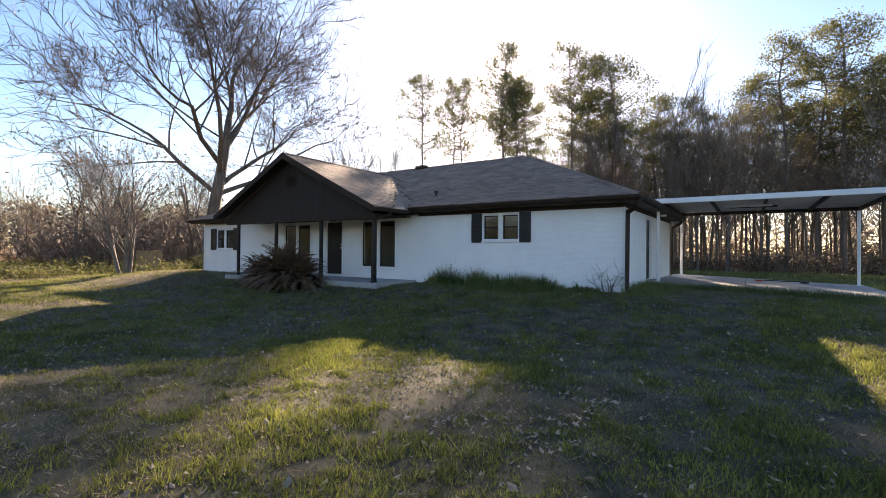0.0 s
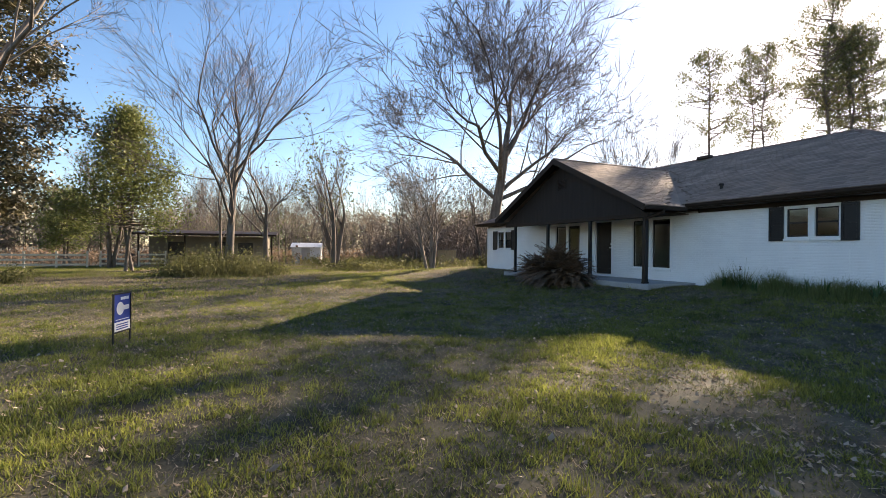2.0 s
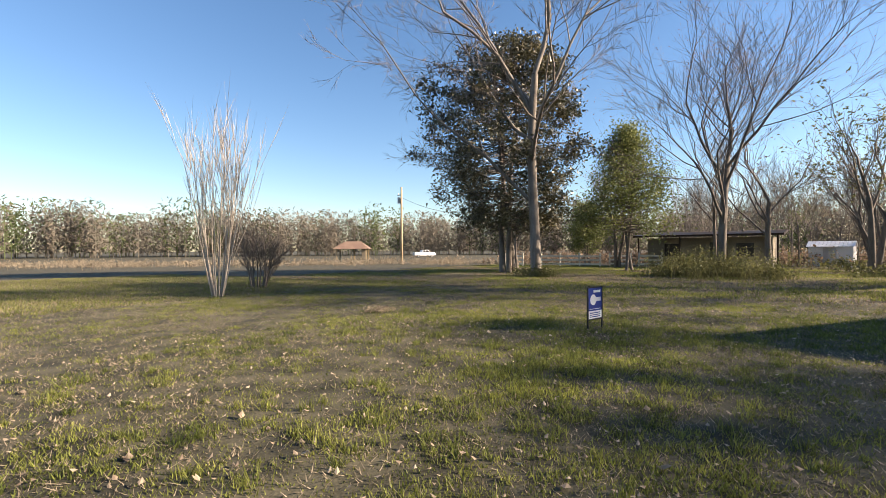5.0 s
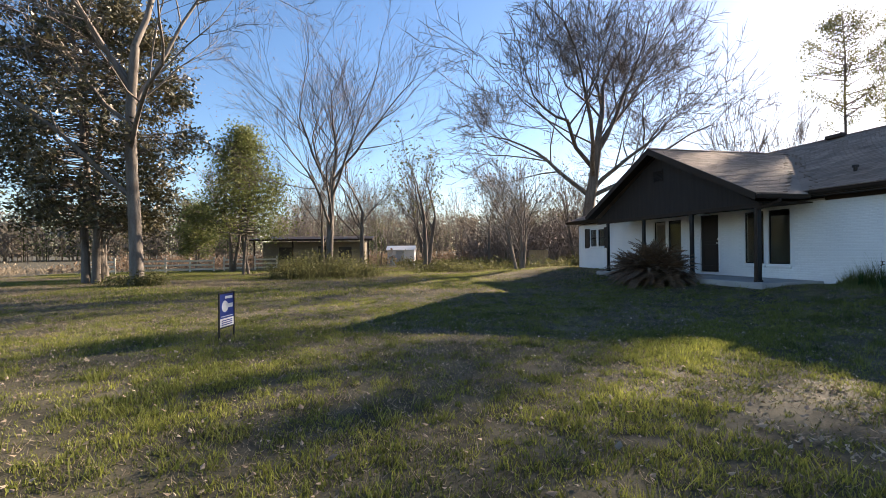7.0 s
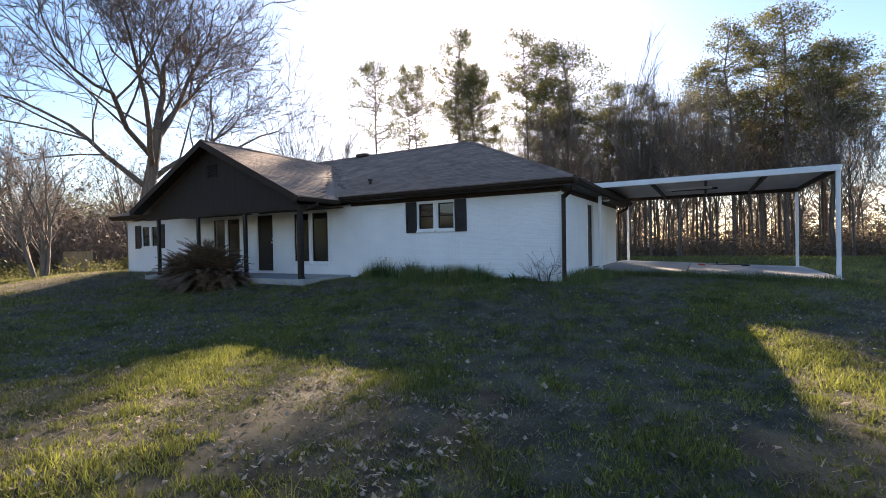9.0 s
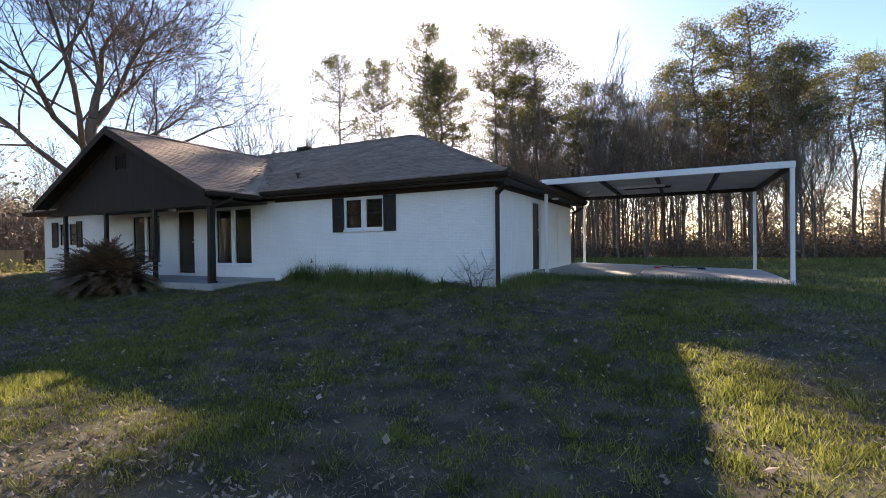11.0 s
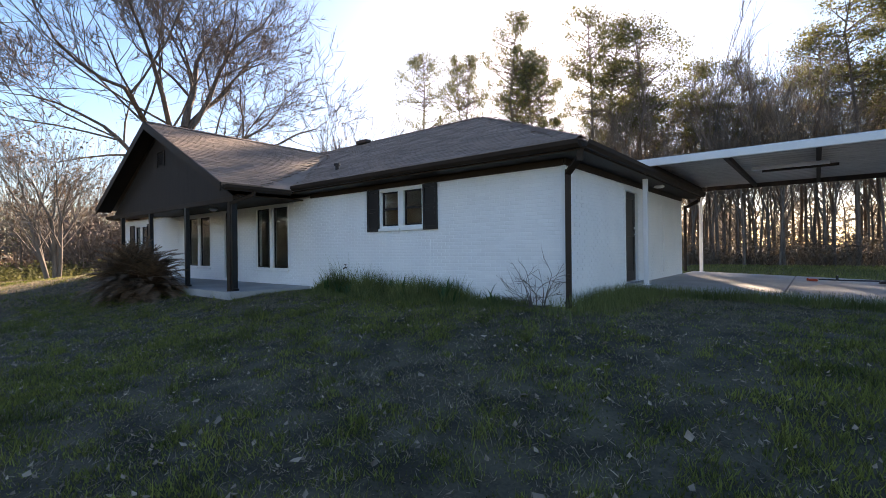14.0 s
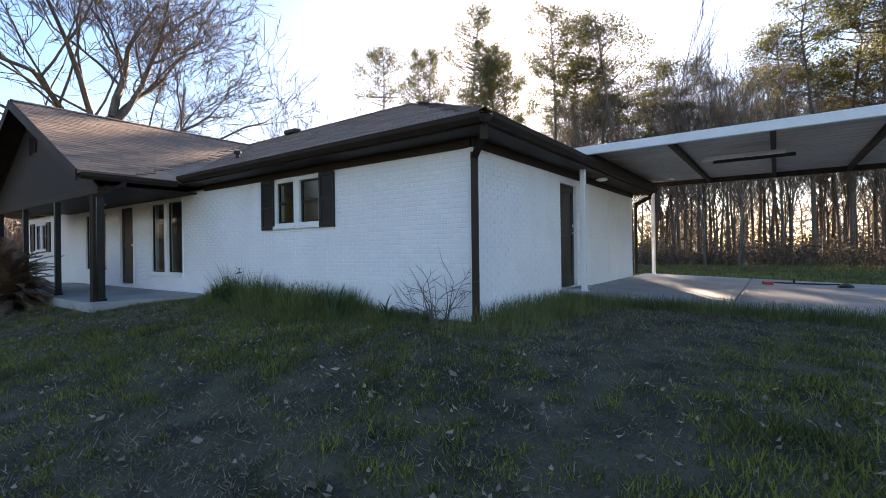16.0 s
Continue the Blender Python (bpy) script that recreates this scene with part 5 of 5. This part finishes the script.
def lush_sunlit(x, y):
    """Thick green growth set where sun patches fall, so they look sunlit, 0 to 1."""
    out = np.zeros(len(x))
    for cx, cy, r in ((-2.4, -7.5, 1.5), (0.2, -7.2, 0.8), (-0.2, -9.8, 1.2), (4.0, -5.0, 1.3), (2.85, -7.75, 0.7), (3.6, -8.8, 0.7), (-2.5, -14.5, 1.6)):
        out = np.maximum(out, np.clip(1.3 - np.hypot(x - cx, y - cy) / r, 0, 1))
    return out


def clumps(x, y, seed):
    """Uneven growth: drifts of metres, clumps of a hand's width and single tussocks, about -0.5 to 0.5."""
    return 0.40 * field(x, y, 0.55, seed) + 0.35 * field(x, y, 2.6, seed + 1) + 0.45 * field(x, y, 8.5, seed + 2) - 0.60


x, y = lawn_spots(1500000)
near = np.clip(1.45 - np.hypot(x - 1.0, y + 8.5) / 12.0, 0.35, 1.0)
f = clumps(x, y, 1)
k = rg.random(len(x)) < near * (np.clip(0.56 + 2.0 * f, 0.10, 1.0) + 0.45 * lush_sunlit(x, y) * (f > -0.2))
tall = 0.022 + 0.10 * np.clip(f + 0.10, 0, 1) * rg.uniform(0.4, 1.6, len(x)) + 0.035 * lush_sunlit(x, y) * rg.uniform(0.3, 1.4, len(x))
blades("lawn_grass", "short patchy green winter grass", GRASS, x[k], y[k], tall[k], 0.0065, 0.8)
x, y = lawn_spots(620000)
f = clumps(x, y, 21)
k = rg.random(len(x)) < np.clip(0.50 + 2.0 * f, 0.10, 1) * np.where(y > -9, 1.0, 0.75) * (1 - 0.7 * lush_sunlit(x, y))
blades("dry_grass", "flattened grey-tan dead grass in the lawn", DRY_GRASS, x[k], y[k], 0.012 + 0.040 * rg.random(k.sum()), 0.0058, 2.2)
x, y = scatter(230000, -42, -13, -36, 4)
f = 0.55 * field(x, y, 0.3, 1) + 0.45 * field(x, y, 1.3, 2)
k = rg.random(len(x)) < np.clip((f - 0.30) * 2.4, 0.05, 1)
blades("lawn_grass", "short patchy green grass of the side lawn", GRASS, x[k], y[k], 0.04 + 0.07 * f[k], 0.016)
x, y = scatter(170000, -42, -13, -36, 4)
blades("dry_grass", "tan dead grass of the side lawn", DRY_GRASS, x, y, 0.03 + 0.05 * rg.random(len(x)), 0.013, 1.5)
x, y = scatter(90000, -13, 5, -46, -27)
blades("lawn_grass", "short patchy grass of the far lawn", GRASS, x, y, 0.03 + 0.06 * rg.random(len(x)), 0.014)
x, y = scatter(80000, -13, 5, -46, -27)
blades("dry_grass", "tan dead grass of the far lawn", DRY_GRASS, x, y, 0.03 + 0.05 * rg.random(len(x)), 0.013, 1.5)
x, y = scatter(60000, -4, 34, 9.5, 34)
blades("meadow_grass", "green grass between the slab and the pine wood", WEEDS, x, y, 0.05 + 0.10 * rg.random(len(x)), 0.03, 0.6)
x, y = scatter(26000, 5.4, 32, -1, 10)
blades("meadow_grass", "green grass beside the concrete slab", WEEDS, x, y, 0.05 + 0.07 * rg.random(len(x)), 0.022, 0.6)
# rank grass along the wall, round the slab and in tufts
x = rg.uniform(-6.2, -0.6, 12000)
y = -0.05 - np.abs(rg.normal(0, 0.45, len(x)))
c = 0.12 + 1.5 * field(x, y, 1.9, 11) ** 2.2 * np.where(x > -1.6, 0.35, 1.0)
blades("tall_grass", "rank tall grass and weeds along the white wall", WEEDS, x, y, c * rg.uniform(0.18, 0.75, len(x)) * np.exp(y * 0.8), 0.008, 0.7)
x, y = rg.uniform(0.1, 6.2, 7000), 2.78 - np.abs(rg.normal(0, 0.25, 7000))
blades("tall_grass", "rank grass along the slab's edge", WEEDS, x, y, rg.uniform(0.08, 0.26, len(x)), 0.005, 0.5)
x, y = 0.35 + rg.normal(0, 0.3, 3500), 0.9 + rg.normal(0, 0.9, 3500)
k = x > 0.03
blades("tall_grass", "rank grass at the foot of the side wall", WEEDS, x[k], y[k], rg.uniform(0.10, 0.34, k.sum()), 0.005, 0.5)
cx, cy = scatter(1500, -12, 9, -20, -1)
size = np.repeat(rg.uniform(0.4, 1.0, len(cx)) ** 1.5, 48)
x, y = np.repeat(cx, 48) + rg.normal(0, 0.075, len(size)) * size, np.repeat(cy, 48) + rg.normal(0, 0.075, len(size)) * size
blades("grass_tufts", "scattered taller tufts of grass", GRASS, x, y, size * rg.uniform(0.06, 0.20, len(x)), 0.0045, 0.8)


def litter(name, label, n, x0, x1, y0, y1, size):
    r2 = random.Random(n)
    xs, ys = scatter(n, x0, x1, y0, y1)
    k = ~keep_off(xs, ys)
    s = Shape()
    for px, py, pz in zip(xs[k], ys[k], ground_height(xs[k], ys[k])):
        a, l = r2.uniform(0, 6.28), size * r2.uniform(0.5, 1.3)
        d, q = Vector((math.cos(a), math.sin(a), r2.uniform(-0.2, 0.4))) * l, Vector((-math.sin(a), math.cos(a), r2.uniform(-0.3, 0.3))) * l * 0.35
        c = Vector((px, py, pz + 0.02 + r2.uniform(0, 0.02)))
        s.quad(c - d * 0.5, c + q, c + d * 0.5 + Vector((0, 0, 0.015)), c - q)
    return tagged(part(name, s, DEAD_LEAF), label, "leaves", kind="stuff")


litter("fallen_leaves", "scattered dry fallen leaves on the lawn", 11000, -13, 9, -21, -1, 0.045)
litter("fallen_leaves", "large pale curled leaves on the lawn", 380, -12, 7, -20, -1, 0.085)
litter("fallen_leaves", "dry fallen leaves in the muddy patch", 750, -0.95, 1.6, -9.3, -7.7, 0.05)
litter("fallen_leaves", "dry fallen leaves on the side lawn", 3500, -34, -13, -32, 2, 0.09)
brush("leaf_heap", "small heap of dry grass and twigs on the lawn", 12, [(-5.25 + r3.gauss(0, 0.15), -20.0 + r3.gauss(0, 0.15), 0.13) for _ in range(5)], 40, 0.05, DRY_GRASS, 0.14)
